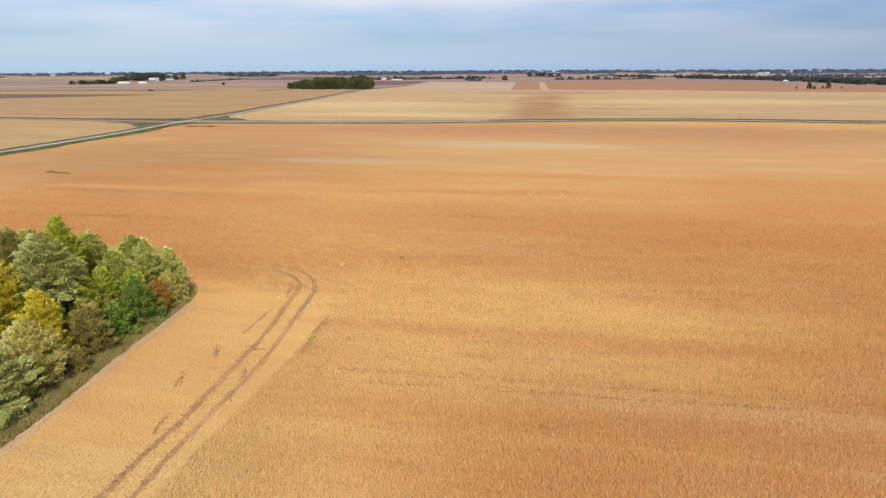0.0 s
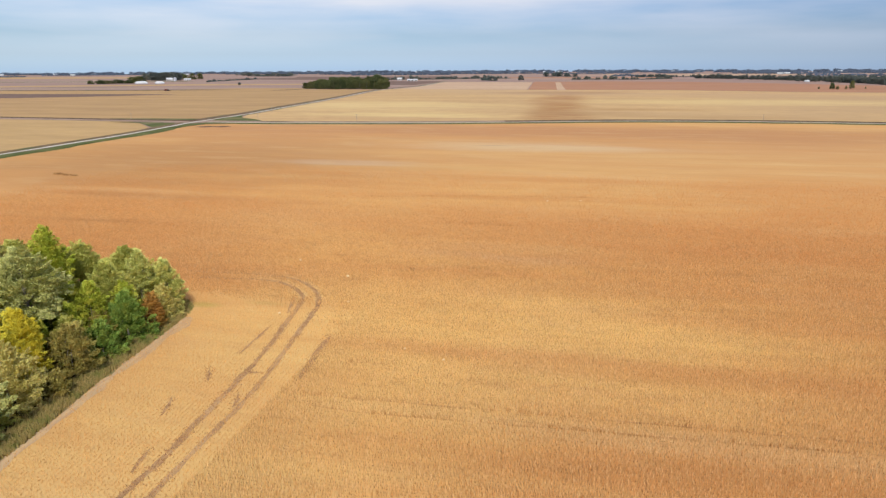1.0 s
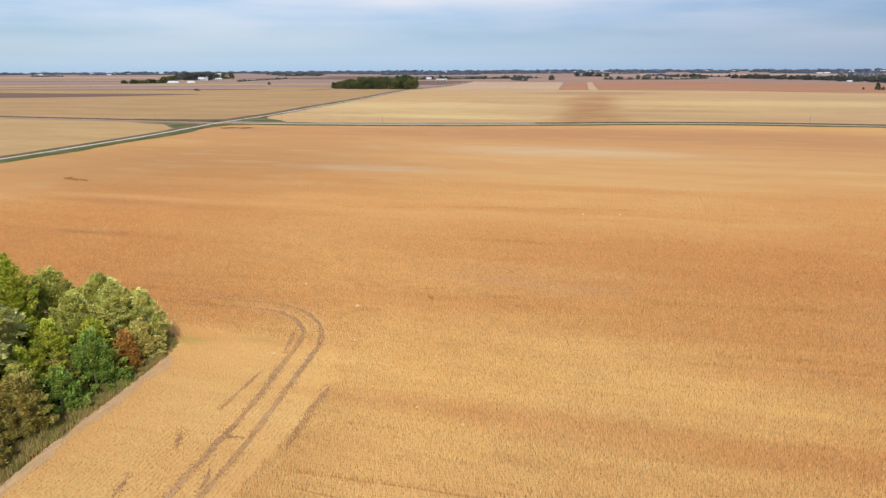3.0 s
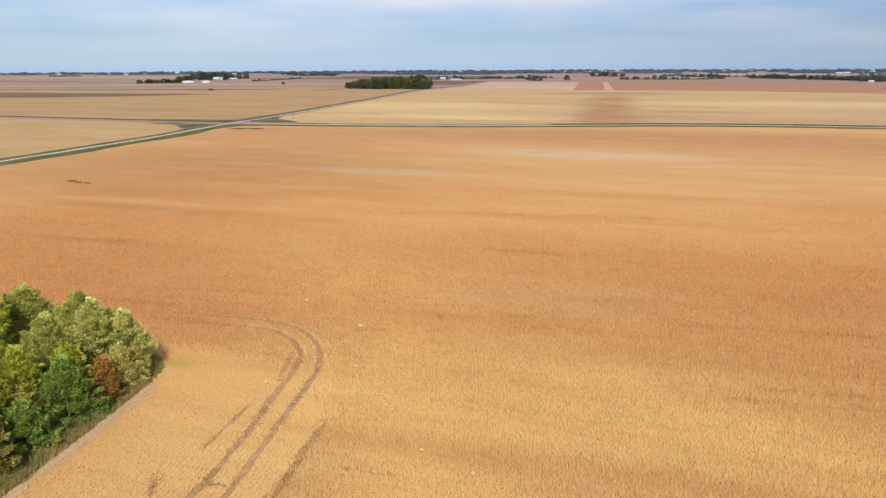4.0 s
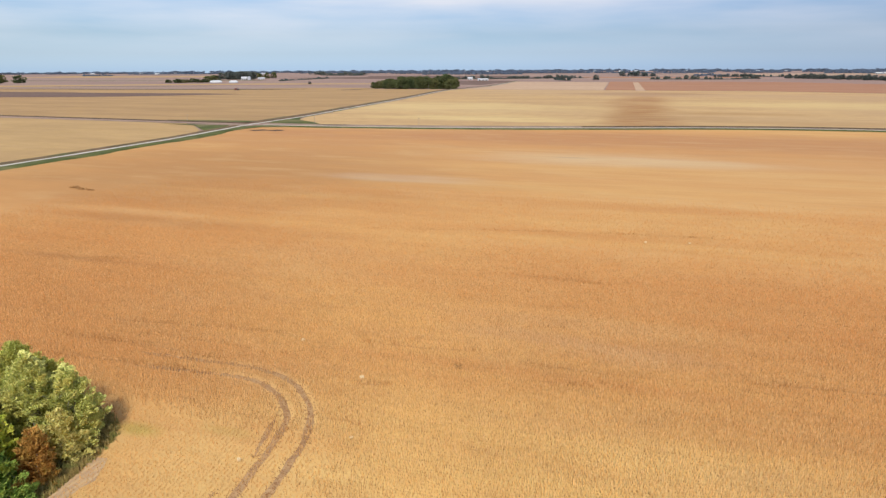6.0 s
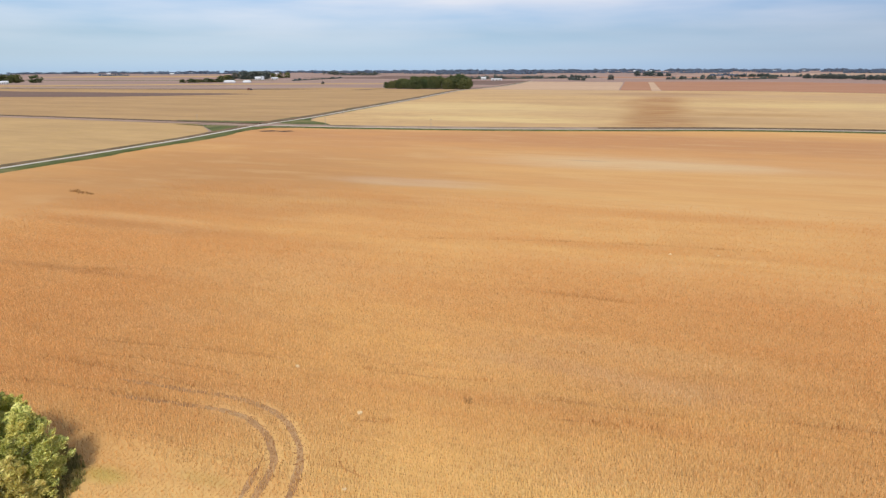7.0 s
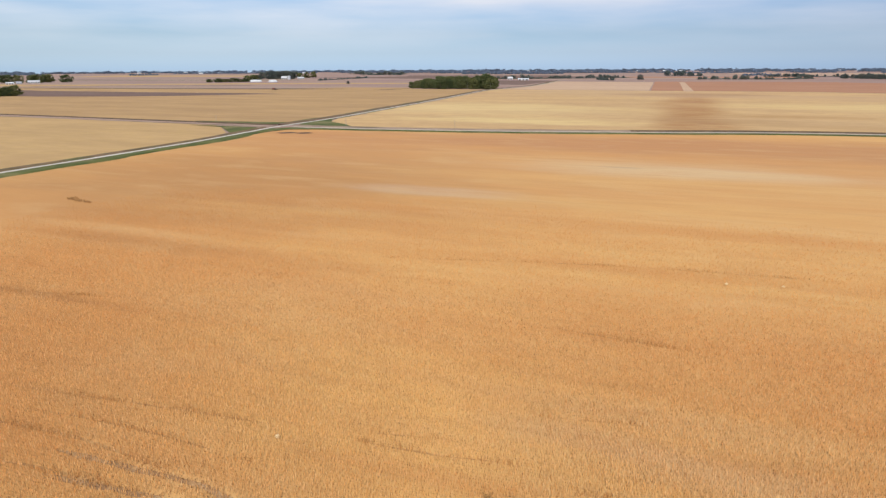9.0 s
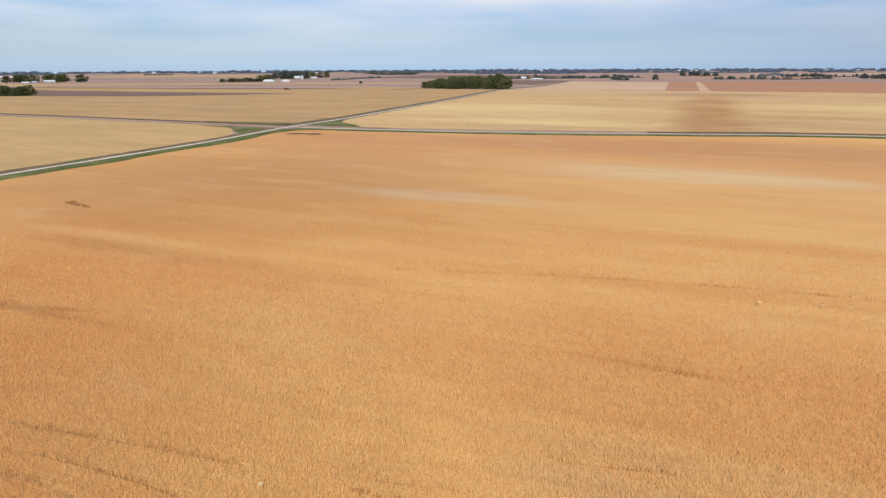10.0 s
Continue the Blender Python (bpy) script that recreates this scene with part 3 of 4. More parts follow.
# wheel tracks and thin lines in the beans
TRACKS = [
    ([(-62, 93.0, 0.35), (-54, 93.4, 0.5), (-50, 93.6, 0.7), (-46, 93.4, 0.9), (-42.2, 92.0, 1.0), (-39.2, 89.6, 1.0), (-36.9, 86.6, 1.0), (-35.4, 83.0, 1.0), (-34.7, 79.6, 0.8), (-34.1, 75.8, 0.95), (-33.5, 71.4, 0.85), (-33.0, 68.0, 0.15), (-32.4, 64.2, 0.1), (-31.9, 60.0, 0.35), (-31.6, 56.5, 0.25), (-31.5, 52.4, 0.35), (-31.3, 47.0, 0.3), (-31.0, 41.0, 0.4), (-30.6, 36.0, 0.4), (-30.4, 26, 0.5), (-30.4, 12, 0.4)], 0.36),
    ([(-60, 90.2, 0.3), (-52, 91.0, 0.5), (-46.6, 91.2, 0.8), (-42.9, 89.8, 1.0), (-40.1, 87.4, 1.0), (-38.3, 84.8, 0.7), (-37.5, 81.4, 0.45), (-36.9, 77.6, 0.4), (-36.3, 74.4, 1.0), (-35.5, 70.4, 1.0), (-34.8, 65.0, 0.5), (-34.3, 59.4, 0.85), (-33.9, 55.2, 0.6), (-33.5, 50.8, 0.75), (-33.2, 46.0, 0.85), (-33.1, 39.5, 0.95), (-32.8, 36.0, 0.9), (-32.7, 26, 0.7), (-32.9, 12, 0.5)], 0.38),
    ([(-29.8, 73.6, 0.8), (-29.5, 70.6, 1.0), (-29.2, 67.4, 0.9), (-28.7, 63.4, 0.8), (-28.5, 61.8, 0.3)], 0.40),
    ([(-39.9, 85.8, 0.5), (-38.9, 82.6, 0.6), (-37.9, 79.2, 0.3)], 0.26),
    ([(-38.0, 74.6, 0.5), (-37.8, 70.4, 0.35), (-37.6, 66.6, 0.4)], 0.24),
    ([(-35.2, 63.4, 0.8), (-34.0, 62.6, 0.9), (-33.0, 62.9, 0.5)], 0.42),
    ([(-38.6, 62.4, 0.7), (-37.9, 61.0, 0.7), (-37.2, 59.8, 0.4)], 0.34),
    ([(-38.6, 56.0, 0.7), (-38.1, 54.6, 0.9), (-37.6, 53.0, 0.5)], 0.30),
    ([(-35.1, 47.8, 0.6), (-34.8, 46.2, 0.7), (-34.4, 44.6, 0.4)], 0.28),
    ([(-33.0, 58.2, 0.5), (-32.4, 57.0, 0.7), (-32.0, 55.4, 0.4)], 0.30),
]
RUTS = [
    ([(-27, 57.8), (-21, 57.2), (-8, 57.9), (12, 59.0), (40, 60.4)], 0.14), ([(-27, 59.4), (-17.4, 59.8), (0, 60.5), (28, 61.6), (45, 62.3)], 0.14), ([(-25, 67.2), (-21, 67.5)], 0.16),
    ([(5, 87.6), (16, 88.8), (46, 91.5)], 0.15), ([(6, 90.3), (16, 91.2), (46, 94)], 0.15), ([(-2, 105.6), (15, 107.4), (48, 109.5)], 0.2),
    ([(-21, 103.2), (-15, 103.6), (-8, 103.8)], 0.28), ([(-106, 119.5), (-87, 123.5)], 0.3), ([(-78, 99.5), (-56, 102.2), (-48, 103)], 0.25),
    ([(-64, 154), (-29, 162.5), (4, 166.5)], 0.09), ([(-39.4, 103.4), (-33, 103.9), (-26.6, 105.0)], 0.2), ([(-38.7, 105.1), (-32.6, 106.4)], 0.12), ([(-36.7, 93.5), (-32.6, 94.4)], 0.3), ([(-19.8, 99.8), (-14.3, 100.4)], 0.3), ([(-12.7, 101.2), (-10.1, 100.8)], 0.25), ([(-26.1, 113.0), (-18.1, 114.7)], 0.15), ([(-30.4, 134.2), (-16.7, 133.0)], 0.3), ([(-26.9, 100.7), (-22.7, 101.5)], 0.25), ([(-34.6, 88.6), (-33.4, 87.0), (-31, 86.2)], 0.2), ([(-72, 89.5), (-62, 90.6), (-51, 91.4)], 0.3), ([(-74, 94.2), (-62, 95.0), (-52, 94.3)], 0.3), ([(-70, 97.2), (-58, 98.0), (-46, 97.6)], 0.2),
]
track_lines = [(smooth_line(p, 0.5), w) for p, w in TRACKS]  # x, y and plainness
rut_lines = [(smooth_line(p, 0.8), w) for p, w in RUTS]
for line, w in track_lines:
    ribbon("wheel_track", line[:, :2], [(-w * 0.8, 0.05), (-w * 0.3, 0.045), (w * 0.3, 0.045), (w * 0.8, 0.05)], TRACK_SOIL, "bare wheel track pressed through the soybeans", "track", 0.06, taper=4)
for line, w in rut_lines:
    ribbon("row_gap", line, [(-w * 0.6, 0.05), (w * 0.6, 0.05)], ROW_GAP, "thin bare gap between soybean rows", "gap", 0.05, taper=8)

EDGE = smooth_line([(-45.0, 30), (-45.6, 40), (-46.4, 48), (-48, 57), (-49.2, 68), (-50.4, 76), (-52.5, 79.5), (-58, 81.5), (-75, 83), (-110, 84)], 1.0)
ribbon("bare_headland", EDGE[EDGE[:, 1] < 76], [(0.0, 0.05), (0.4, 0.06), (0.8, 0.06), (1.25, 0.05)], BARE_SOIL, "bare pinkish soil strip beside the trees", "soil", 0.3)
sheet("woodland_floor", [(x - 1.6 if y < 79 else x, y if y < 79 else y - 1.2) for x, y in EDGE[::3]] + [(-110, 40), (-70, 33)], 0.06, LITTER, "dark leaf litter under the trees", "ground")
ribbon("grass_margin", EDGE, [(-2.6, 0.07), (-1.4, 0.20), (-0.4, 0.14), (0.15, 0.055)], MARGIN, "rough green-brown grass margin below the trees", "verge", 0.25)


# ---------------------------------------------------------------- standing crop
def near_line(x, y, line, dist):
    """Which of the points lie within dist of a line."""
    hit = np.zeros(len(x), bool)
    box_ = (x > line[:, 0].min() - dist) & (x < line[:, 0].max() + dist) & (y > line[:, 1].min() - dist) & (y < line[:, 1].max() + dist)
    idx = np.nonzero(box_)[0]
    for i in range(0, len(idx), 4000):
        k = idx[i:i + 4000]
        d = (x[k, None] - line[None, :, 0]) ** 2 + (y[k, None] - line[None, :, 1]) ** 2
        hit[k] = d.min(1) < dist * dist
    return hit


def rows_of_plants(rng, y0, y1, spacing, along, left, right, tilt=0.045):
    """Plants in drilled rows that run nearly east to west."""
    xs, ys = [], []
    for y in np.arange(y0, y1, spacing):
        a, b = left(y), right(y)
        x = np.arange(a, b, along)
        x = x + rng.uniform(-0.5, 0.5, len(x)) * along
        xs.append(x)
        ys.append(np.full(len(x), y) + rng.normal(0, 0.012, len(x)) + tilt * (x + 20) * np.clip((y - 50) / 60, 0, 1))
    return np.concatenate(xs), np.concatenate(ys)


def plants(name, x, y, height, width, rng, blades, label, material=BEAN_PLANT, spread=0.6, bare=0.0):
    """Tufts of upright dry stems, each of a few slender blades."""
    n = len(x)
    base = np.repeat(np.column_stack([x, y, np.full(n, 0.02)]), blades, 0)
    m = n * blades
    base[:, :2] += rng.normal(0, 1, (m, 2)) * (0.045, 0.02)
    ang = rng.normal(0, spread, m)
    w = width * rng.uniform(0.5, 1.1, m)
    h = np.repeat(height * rng.uniform(0.8, 1.15, n), blades) * rng.uniform(0.65, 1.1, m)
    side = np.column_stack([np.cos(ang), np.sin(ang), np.zeros(m)]) * w[:, None] * 0.5
    lean = np.column_stack([rng.normal(0, 0.04, (m, 2)) * h[:, None], h])
    if bare:
        verts = np.stack([base + lean * bare, base + lean * 0.6 + side, base + lean, base + lean * 0.6 - side], 1).reshape(-1, 3)
        faces = np.arange(m * 4).reshape(-1, 4)
    else:
        verts = np.stack([base - side, base + side, base + lean], 1).reshape(-1, 3)
        faces = np.arange(m * 3).reshape(-1, 3)
    return tagged(new(name, mesh_from(name, verts, faces, material)), label, "crop", kind="stuff")


rng = np.random.default_rng(11)
LEFT = lambda y: -48.0 if y < 79 else -90 - (y - 79) * 1.0
RIGHT = lambda y: 30 + (y - 40) * 0.47
north = EDGE[EDGE[:, 1] > 77][::-1]
edge_x = lambda y: np.interp(y, EDGE[:46, 1], EDGE[:46, 0])


def nearest_on(x, y, line, reach):
    """The points within reach of a line, how far off they lie and the nearest step of the line."""
    idx = np.nonzero((x > line[:, 0].min() - reach) & (x < line[:, 0].max() + reach) & (y > line[:, 1].min() - reach) & (y < line[:, 1].max() + reach))[0]
    step, off = np.zeros(len(idx), int), np.zeros(len(idx))
    for i in range(0, len(idx), 4000):
        k = idx[i:i + 4000]
        d = (x[k, None] - line[None, :, 0]) ** 2 + (y[k, None] - line[None, :, 1]) ** 2
        step[i:i + 4000], off[i:i + 4000] = d.argmin(1), np.sqrt(d.min(1))
    ok = off < reach
    return idx[ok], off[ok], step[ok]


def standing(x, y):
    """Leaves out the headland, the tracks and what lies under the trees."""
    ok = ~((y < 79) & (x < edge_x(y) - 0.15 + (1.35 + 0.8 * np.clip((62 - y) / 16, 0, 1)) * rng.random(len(x)))) & ~((x < -50) & (y < np.interp(x, north[:, 0], north[:, 1]) + 0.3))
    for line, w in track_lines:
        idx, off, step = nearest_on(x, y, line, w * 2.2)
        steps = np.arange(len(line))
        uneven = np.random.default_rng(int(w * 100)).normal(0, 1, len(line) + 30)
        patchy = 0.74 + 0.75 * np.convolve(uneven, np.ones(6) / 6, "same")[15:-15] + 0.55 * np.convolve(uneven, np.ones(19) / 19, "same")[15:-15] + 0.1 * np.sin(steps * 0.3)
        worn = np.clip(line[:, 2] * patchy, 0, 1)[step]
        off = np.abs(off + rng.normal(0, 0.11, len(off)))
        reach = w * (0.55 + 0.55 * worn) * np.interp(line[step, 1], [55, 66, 76, 79], [0.72, 0.95, 1.0, 1.7])
        gone = rng.random(len(idx)) < worn * np.clip((reach - off) / (0.35 * w) + 0.5, 0, 1)
        ok[idx[gone]] = False
    for line, w in rut_lines:
        ok &= ~(near_line(x, y, line, w * 1.1) & (rng.random(len(x)) < 0.6 + 0.35 * np.sin(x * 0.5)))
    return ok


def headland(x, y):
    fray = np.random.default_rng(6).normal(0, 1, len(x)) * np.clip((y - 72) / 5, 0, 1) * 2.2
    return (x + fray < -29.2 + np.clip((y - 74) * -0.35, -5.5, 0)) & (y + 0.05 * (x + 40) + 3.0 * np.random.default_rng(5).random(len(x)) < 85)


x, y = rows_of_plants(rng, 8, 205, 0.38, 0.14, lambda y: max(LEFT(y), -150), RIGHT)
ok = standing(x, y) & ~headland(x, y) & (rng.random(len(x)) < np.clip((y - 6) / 24, 0, 1) * np.clip((30 + (y - 40) * 0.47 - x) / 12, 0, 1) * np.clip((x + 150) / 20, 0, 1) * np.clip((205 - y) / 50, 0, 1))
close = rng.random(len(x)) < np.clip((150 - y) / 45, 0, 1)
even = ok & ~close & (rng.random(len(x)) < 0.45)
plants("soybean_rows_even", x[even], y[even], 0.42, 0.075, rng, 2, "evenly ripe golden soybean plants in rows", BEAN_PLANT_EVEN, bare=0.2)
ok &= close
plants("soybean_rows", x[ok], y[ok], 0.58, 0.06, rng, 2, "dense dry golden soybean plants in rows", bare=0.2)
# brown lower stems, their dark tone also standing in for shade between rows
plants("soybean_stems", x[ok], y[ok], 0.30, 0.06, rng, 1, "dark bare lower stems that carry the shade between soybean rows", STEMS)
# rows of the headland run the other way, along the trees
x, y = np.meshgrid(np.arange(-72, -28.5, 0.42), np.arange(8, 86, 0.085))
x, y = x.ravel() + rng.normal(0, 0.075, x.size), y.ravel() + rng.uniform(-0.1, 0.1, y.size)
x = x - np.clip((y - 40), 0, 60) * 0.07 + 2.2
ok = standing(x, y) & headland(x, y) & (rng.random(len(x)) < 0.9 * np.clip((y - 6) / 24, 0, 1))
plants("headland_rows", x[ok], y[ok], 0.27, 0.055, rng, 2, "thinner golden soybean rows along the headland", BEAN_PLANT_EVEN)


# browner rows along the thin gaps
bx, by = [], []
for line, w in rut_lines:
    n = int(len(line) * 0.8 * 13 * (w / 0.2))
    i = rng.integers(0, len(line), n)
    keep = rng.random(n) < 0.55 + 0.45 * np.sin(line[i, 0] * 0.35 + line[i, 1])
    bx.append((line[i, 0] + rng.normal(0, 0.4, n))[keep])
    by.append((line[i, 1] + rng.normal(0, w * 0.8, n))[keep])
plants("browner_soybean_rows", np.concatenate(bx), np.concatenate(by), 0.50, 0.07, rng, 2, "darker brown soybean rows beside thin gaps", BROWN_ROW)

# trodden straw along the wheel tracks, thick in some stretches and thin in others
tx, ty = [], []
for line, w in track_lines:
    n = int(len(line) * 22 * w / 0.4)
    i = rng.integers(0, len(line), n)
    keep = rng.random(n) < 0.85 * line[i, 2]
    tx.append((line[i, 0] + rng.normal(0, w * 0.75, n))[keep])
    ty.append((line[i, 1] + rng.normal(0, w * 0.75, n))[keep])
plants("trodden_straw", np.concatenate(tx), np.concatenate(ty), 0.13, 0.11, rng, 3, "dark trodden soybean straw along wheel tracks", TRODDEN, 3.0)

# grass of the margin
k = rng.integers(0, len(EDGE) - 40, 9000)
gx, gy = EDGE[k, 0] - rng.uniform(-0.3, 2.4, 9000), EDGE[k, 1] + rng.uniform(-0.6, 0.6, 9000)
plants("margin_grass", gx, gy, 0.6, 0.07, rng, 7, "tall mixed green and straw grass below the trees", GRASS_BLADES, 3.0)


# ---------------------------------------------------------------- trees
def leaf_quads(rng, centres, outward, count, spread, length, width):
    """Sprays of leaves: each spray follows a short twig that reaches outward and droops."""
    n = len(centres)
    twig = outward + rng.normal(0, 0.35, (n, 3)) + np.array([0, 0, 0.38])
    twig /= np.linalg.norm(twig, axis=1)[:, None]
    c = np.repeat(centres, count, 0)
    tw = np.repeat(twig, count, 0)
    m = n * count
    c = c + tw * (rng.uniform(-0.5, 0.6, m) * spread)[:, None] + rng.normal(0, spread * 0.13, (m, 3)) * np.array([1, 1, 0.6])
    a = tw + rng.normal(0, 0.38, (m, 3))
    a /= np.linalg.norm(a, axis=1)[:, None]
    up = np.array([0, 0, 1.0]) + rng.normal(0, 0.42, (m, 3)) + np.repeat(outward, count, 0) * 0.5
    b = np.cross(a, up)
    b /= np.linalg.norm(b, axis=1)[:, None] + 1e-6
    ln, wd = length * rng.uniform(0.7, 1.25, m)[:, None], width * rng.uniform(0.7, 1.25, m)[:, None]
    verts = np.stack([c - a * ln / 2, c + b * wd / 2, c + a * ln / 2, c - b * wd / 2], 1).reshape(-1, 3)
    return verts, np.arange(m * 4).reshape(-1, 4)


def crown_points(rng, h, r, low, lobes, sprays):
    """Lobes round the crown's axis, and spray centres on their outer shells."""
    mid, half = (h + low) / 2, (h - low) / 2
    lobe = []
    for i in range(lobes):
        u = -0.75 + 1.65 * (i + 0.5) / lobes
        a = i * 2.4 + rng.uniform(-0.5, 0.5)
        ring = math.sqrt(max(0.05, 1 - u * u * 0.92)) * rng.uniform(0.45, 0.80)
        lobe.append((r * ring * math.cos(a), r * ring * math.sin(a), mid + half * u * 0.78, r * rng.uniform(0.28, 0.46)))
    lobe.append((0, 0, h - r * 0.42, r * 0.42))
    if low < 0.35:
        for i in range(5):
            a = i * 1.26 + rng.uniform(-0.3, 0.3)
            lobe.append((r * 0.62 * math.cos(a), r * 0.62 * math.sin(a), h * rng.uniform(0.16, 0.27), r * 0.36))
    lobe = np.array(lobe)
    weight = lobe[:, 3] ** 2
    tufts = max(6, sprays // 4)
    k = rng.choice(len(lobe), tufts, p=weight / weight.sum())
    d = rng.normal(0, 1, (tufts, 3))
    d /= np.linalg.norm(d, axis=1)[:, None]
    axis = lobe[k, :3] - np.array([0, 0, mid - half * 0.2])
    d = d + axis / (np.linalg.norm(axis, axis=1)[:, None] + 1e-6) * 0.55
    d /= np.linalg.norm(d, axis=1)[:, None]
    pts = lobe[k, :3] + d * (lobe[k, 3] * rng.uniform(0.55, 1.12, tufts))[:, None] * np.array([1, 1, 0.9])
    own = rng.integers(0, tufts, sprays)
    pts = pts[own] + rng.normal(0, 0.055 * r + 0.05, (sprays, 3)) * np.array([1, 1, 0.6])
    d = d[own]
    gap = np.sin(pts[:, 0] * 2.1 / r * 3 + h) + np.sin(pts[:, 1] * 2.3 / r * 3 + 1.7 * r) + np.sin(pts[:, 2] * 2.9 / r * 3 + 0.6)
    ok = (pts[:, 2] > low * 0.6) & ((gap > -1.5) | (rng.random(sprays) < 0.25))
    return lobe, pts[ok], d[ok]


def trunk_mesh(rng, h, r, low, lobe, girth, fork=0.25):
    bm = bmesh.new()
    bend = rng.normal(0, 0.03 * h, 2)
    spine = [(0, 0, -0.1), (bend[0] * 0.3, bend[1] * 0.3, h * 0.2), (bend[0], bend[1], h * 0.45), (bend[0] * 0.6, bend[1] * 0.6, h * 0.78)]
    tube(bm, spine, [girth * 1.25, girth, girth * 0.7, girth * 0.2], 9)
    for x, y, z, rr in lobe:
        s = rng.uniform(fork, fork + 0.35)
        start = Vector(spine[1]).lerp(Vector(spine[2]), s)
        tip = Vector((x, y, z))
        if tip.z < start.z and fork < 0.5:
            start = Vector(spine[1]) * 0.8
        mid = start.lerp(tip, 0.5) + Vector((0, 0, 0.06 * h))
        tube(bm, [start, mid, tip], [girth * 0.42, girth * 0.26, girth * 0.06], 6)
    return bm


def plume_crown(rng, h, r, low, leaf, layered, girth):
    """Leafy plumes that sweep up and out from the limbs to an uneven outline, with hollows between them, and the limbs that carry them."""
    tall = h - low
    bm = bmesh.new()
    bend = rng.normal(0, 0.025 * h, 2)
    spine = [Vector((0, 0, -0.1)), Vector((bend[0] * 0.3, bend[1] * 0.3, h * 0.25)), Vector((bend[0], bend[1], h * 0.5)), Vector((bend[0] * 0.6, bend[1] * 0.6, h * 0.86))]
    tube(bm, spine, [girth * 1.25, girth, girth * 0.7, girth * 0.2], 9)
    count = int(10 + 5.2 * r * tall)
    lump = rng.uniform(0, 6.28, 4)
    tips, axes, sizes = [], [], []
    for i in range(count):
        u = (i + rng.uniform(0.1, 0.9)) / count
        a = i * 2.39996 + rng.normal(0, 0.25)
        wide = math.sin(math.pi * min(1, 0.24 + 0.74 * u) ** 0.85) ** 0.68
        bulge = 1 + 0.16 * math.sin(3 * a + lump[0] + 4 * u) + 0.12 * math.sin(5 * a - 7 * u + lump[1]) + rng.normal(0, 0.11)
        reach = r * wide * bulge
        z = low + tall * (u + 0.05 * math.sin(2 * a + lump[2]))
        out = Vector((math.cos(a), math.sin(a), 0))
        rise = 0.35 + 1.5 * u * u + rng.normal(0, 0.15) - layered * 0.35
        axis = (out + Vector((0, 0, rise))).normalized()
        tips.append(out * reach + Vector((0, 0, z)))
        axes.append(axis)
        sizes.append((0.84 + 0.17 * r) * rng.uniform(0.75, 1.3))
        if i % 7 == 3:  # the limbs that show
            root = spine[1].lerp(spine[3], min(1, max(0, 0.15 + 0.75 * u)))
            tip = root.lerp(tips[-1], 0.62)
            tube(bm, [root, root.lerp(tip, 0.5) + Vector((0, 0, 0.04 * h)), tip], [girth * 0.4, girth * 0.24, girth * 0.06], 6)
    tips, axes, sizes = np.array(tips), np.array(axes), np.array(sizes)
    per = (sizes ** 2 * 84 * (0.3 / leaf) ** 2).astype(int)
    own = np.repeat(np.arange(count), per)
    m = len(own)
    s = rng.beta(2.0, 1.25, m)
    side = np.cross(axes, (0, 0, 1.0))
    side /= np.linalg.norm(side, axis=1)[:, None] + 1e-6
    over = np.cross(side, axes)
    L = sizes[own]
    girdle = L * 0.31 * np.sin(math.pi * np.clip(s, 0.03, 0.97) ** 1.15) ** 0.7
    p, q = rng.normal(0, 0.62, m) * girdle, rng.normal(0, 0.62, m) * girdle * (0.75 - 0.4 * layered)
    twigs = 0.10 * L * np.sin(9 * s + own * 1.7)
    c = tips[own] + axes[own] * ((s - 1) * L * 1.45)[:, None] + side[own] * (p + twigs)[:, None] + over[own] * q[:, None]
    c[:, 2] -= 0.22 * L * s * s
    inner = rng.random(m) < 0.2  # leaves deep in the crown
    c[inner] = c[inner] * np.array([0.6, 0.6, 1.0]) - np.array([0, 0, 0.04 * tall])
    ok = (c[:, 2] > 0.12) & (np.hypot(c[:, 0], c[:, 1]) < r * 1.45)
    c, own, m = c[ok], own[ok], int(ok.sum())
    blade = axes[own] * 0.7 + side[own] * rng.normal(0, 0.7, m)[:, None] + rng.normal(0, 0.3, (m, 3))
    blade /= np.linalg.norm(blade, axis=1)[:, None]
    face = over[own] + np.array([0, 0, 0.5]) + rng.normal(0, 0.45, (m, 3))
    b = np.cross(blade, face)
    b /= np.linalg.norm(b, axis=1)[:, None] + 1e-6
    ln, wd = leaf * 1.25 * rng.uniform(0.7, 1.3, m)[:, None], leaf * 0.42 * rng.uniform(0.7, 1.3, m)[:, None]
    verts = np.stack([c - blade * ln / 2, c + b * wd / 2 + blade * ln * 0.08, c + blade * ln / 2, c - b * wd / 2 + blade * ln * 0.08], 1).reshape(-1, 3)
    return bm, verts, np.arange(m * 4).reshape(-1, 4)


def make_tree(name, x, y, h, r, low, kind_, seed, label, category="tree", leaf=0.235, layered=0.0, girth=None, group="trees of the shelter belt"):
    rng = np.random.default_rng(seed)
    root = tagged(empty(name, pose(x, y, 0.05, 0, 0, float(rng.uniform(0, 360)))), label, category, group)
    limbs, verts, faces = plume_crown(rng, h, r, low, leaf, layered, girth or 0.009 * h + 0.03)
    part("trunk", limbs, BARK, root)
    crown = new("crown", mesh_from("crown", verts, faces, LEAVES[kind_]))
    crown.parent = root
    return root


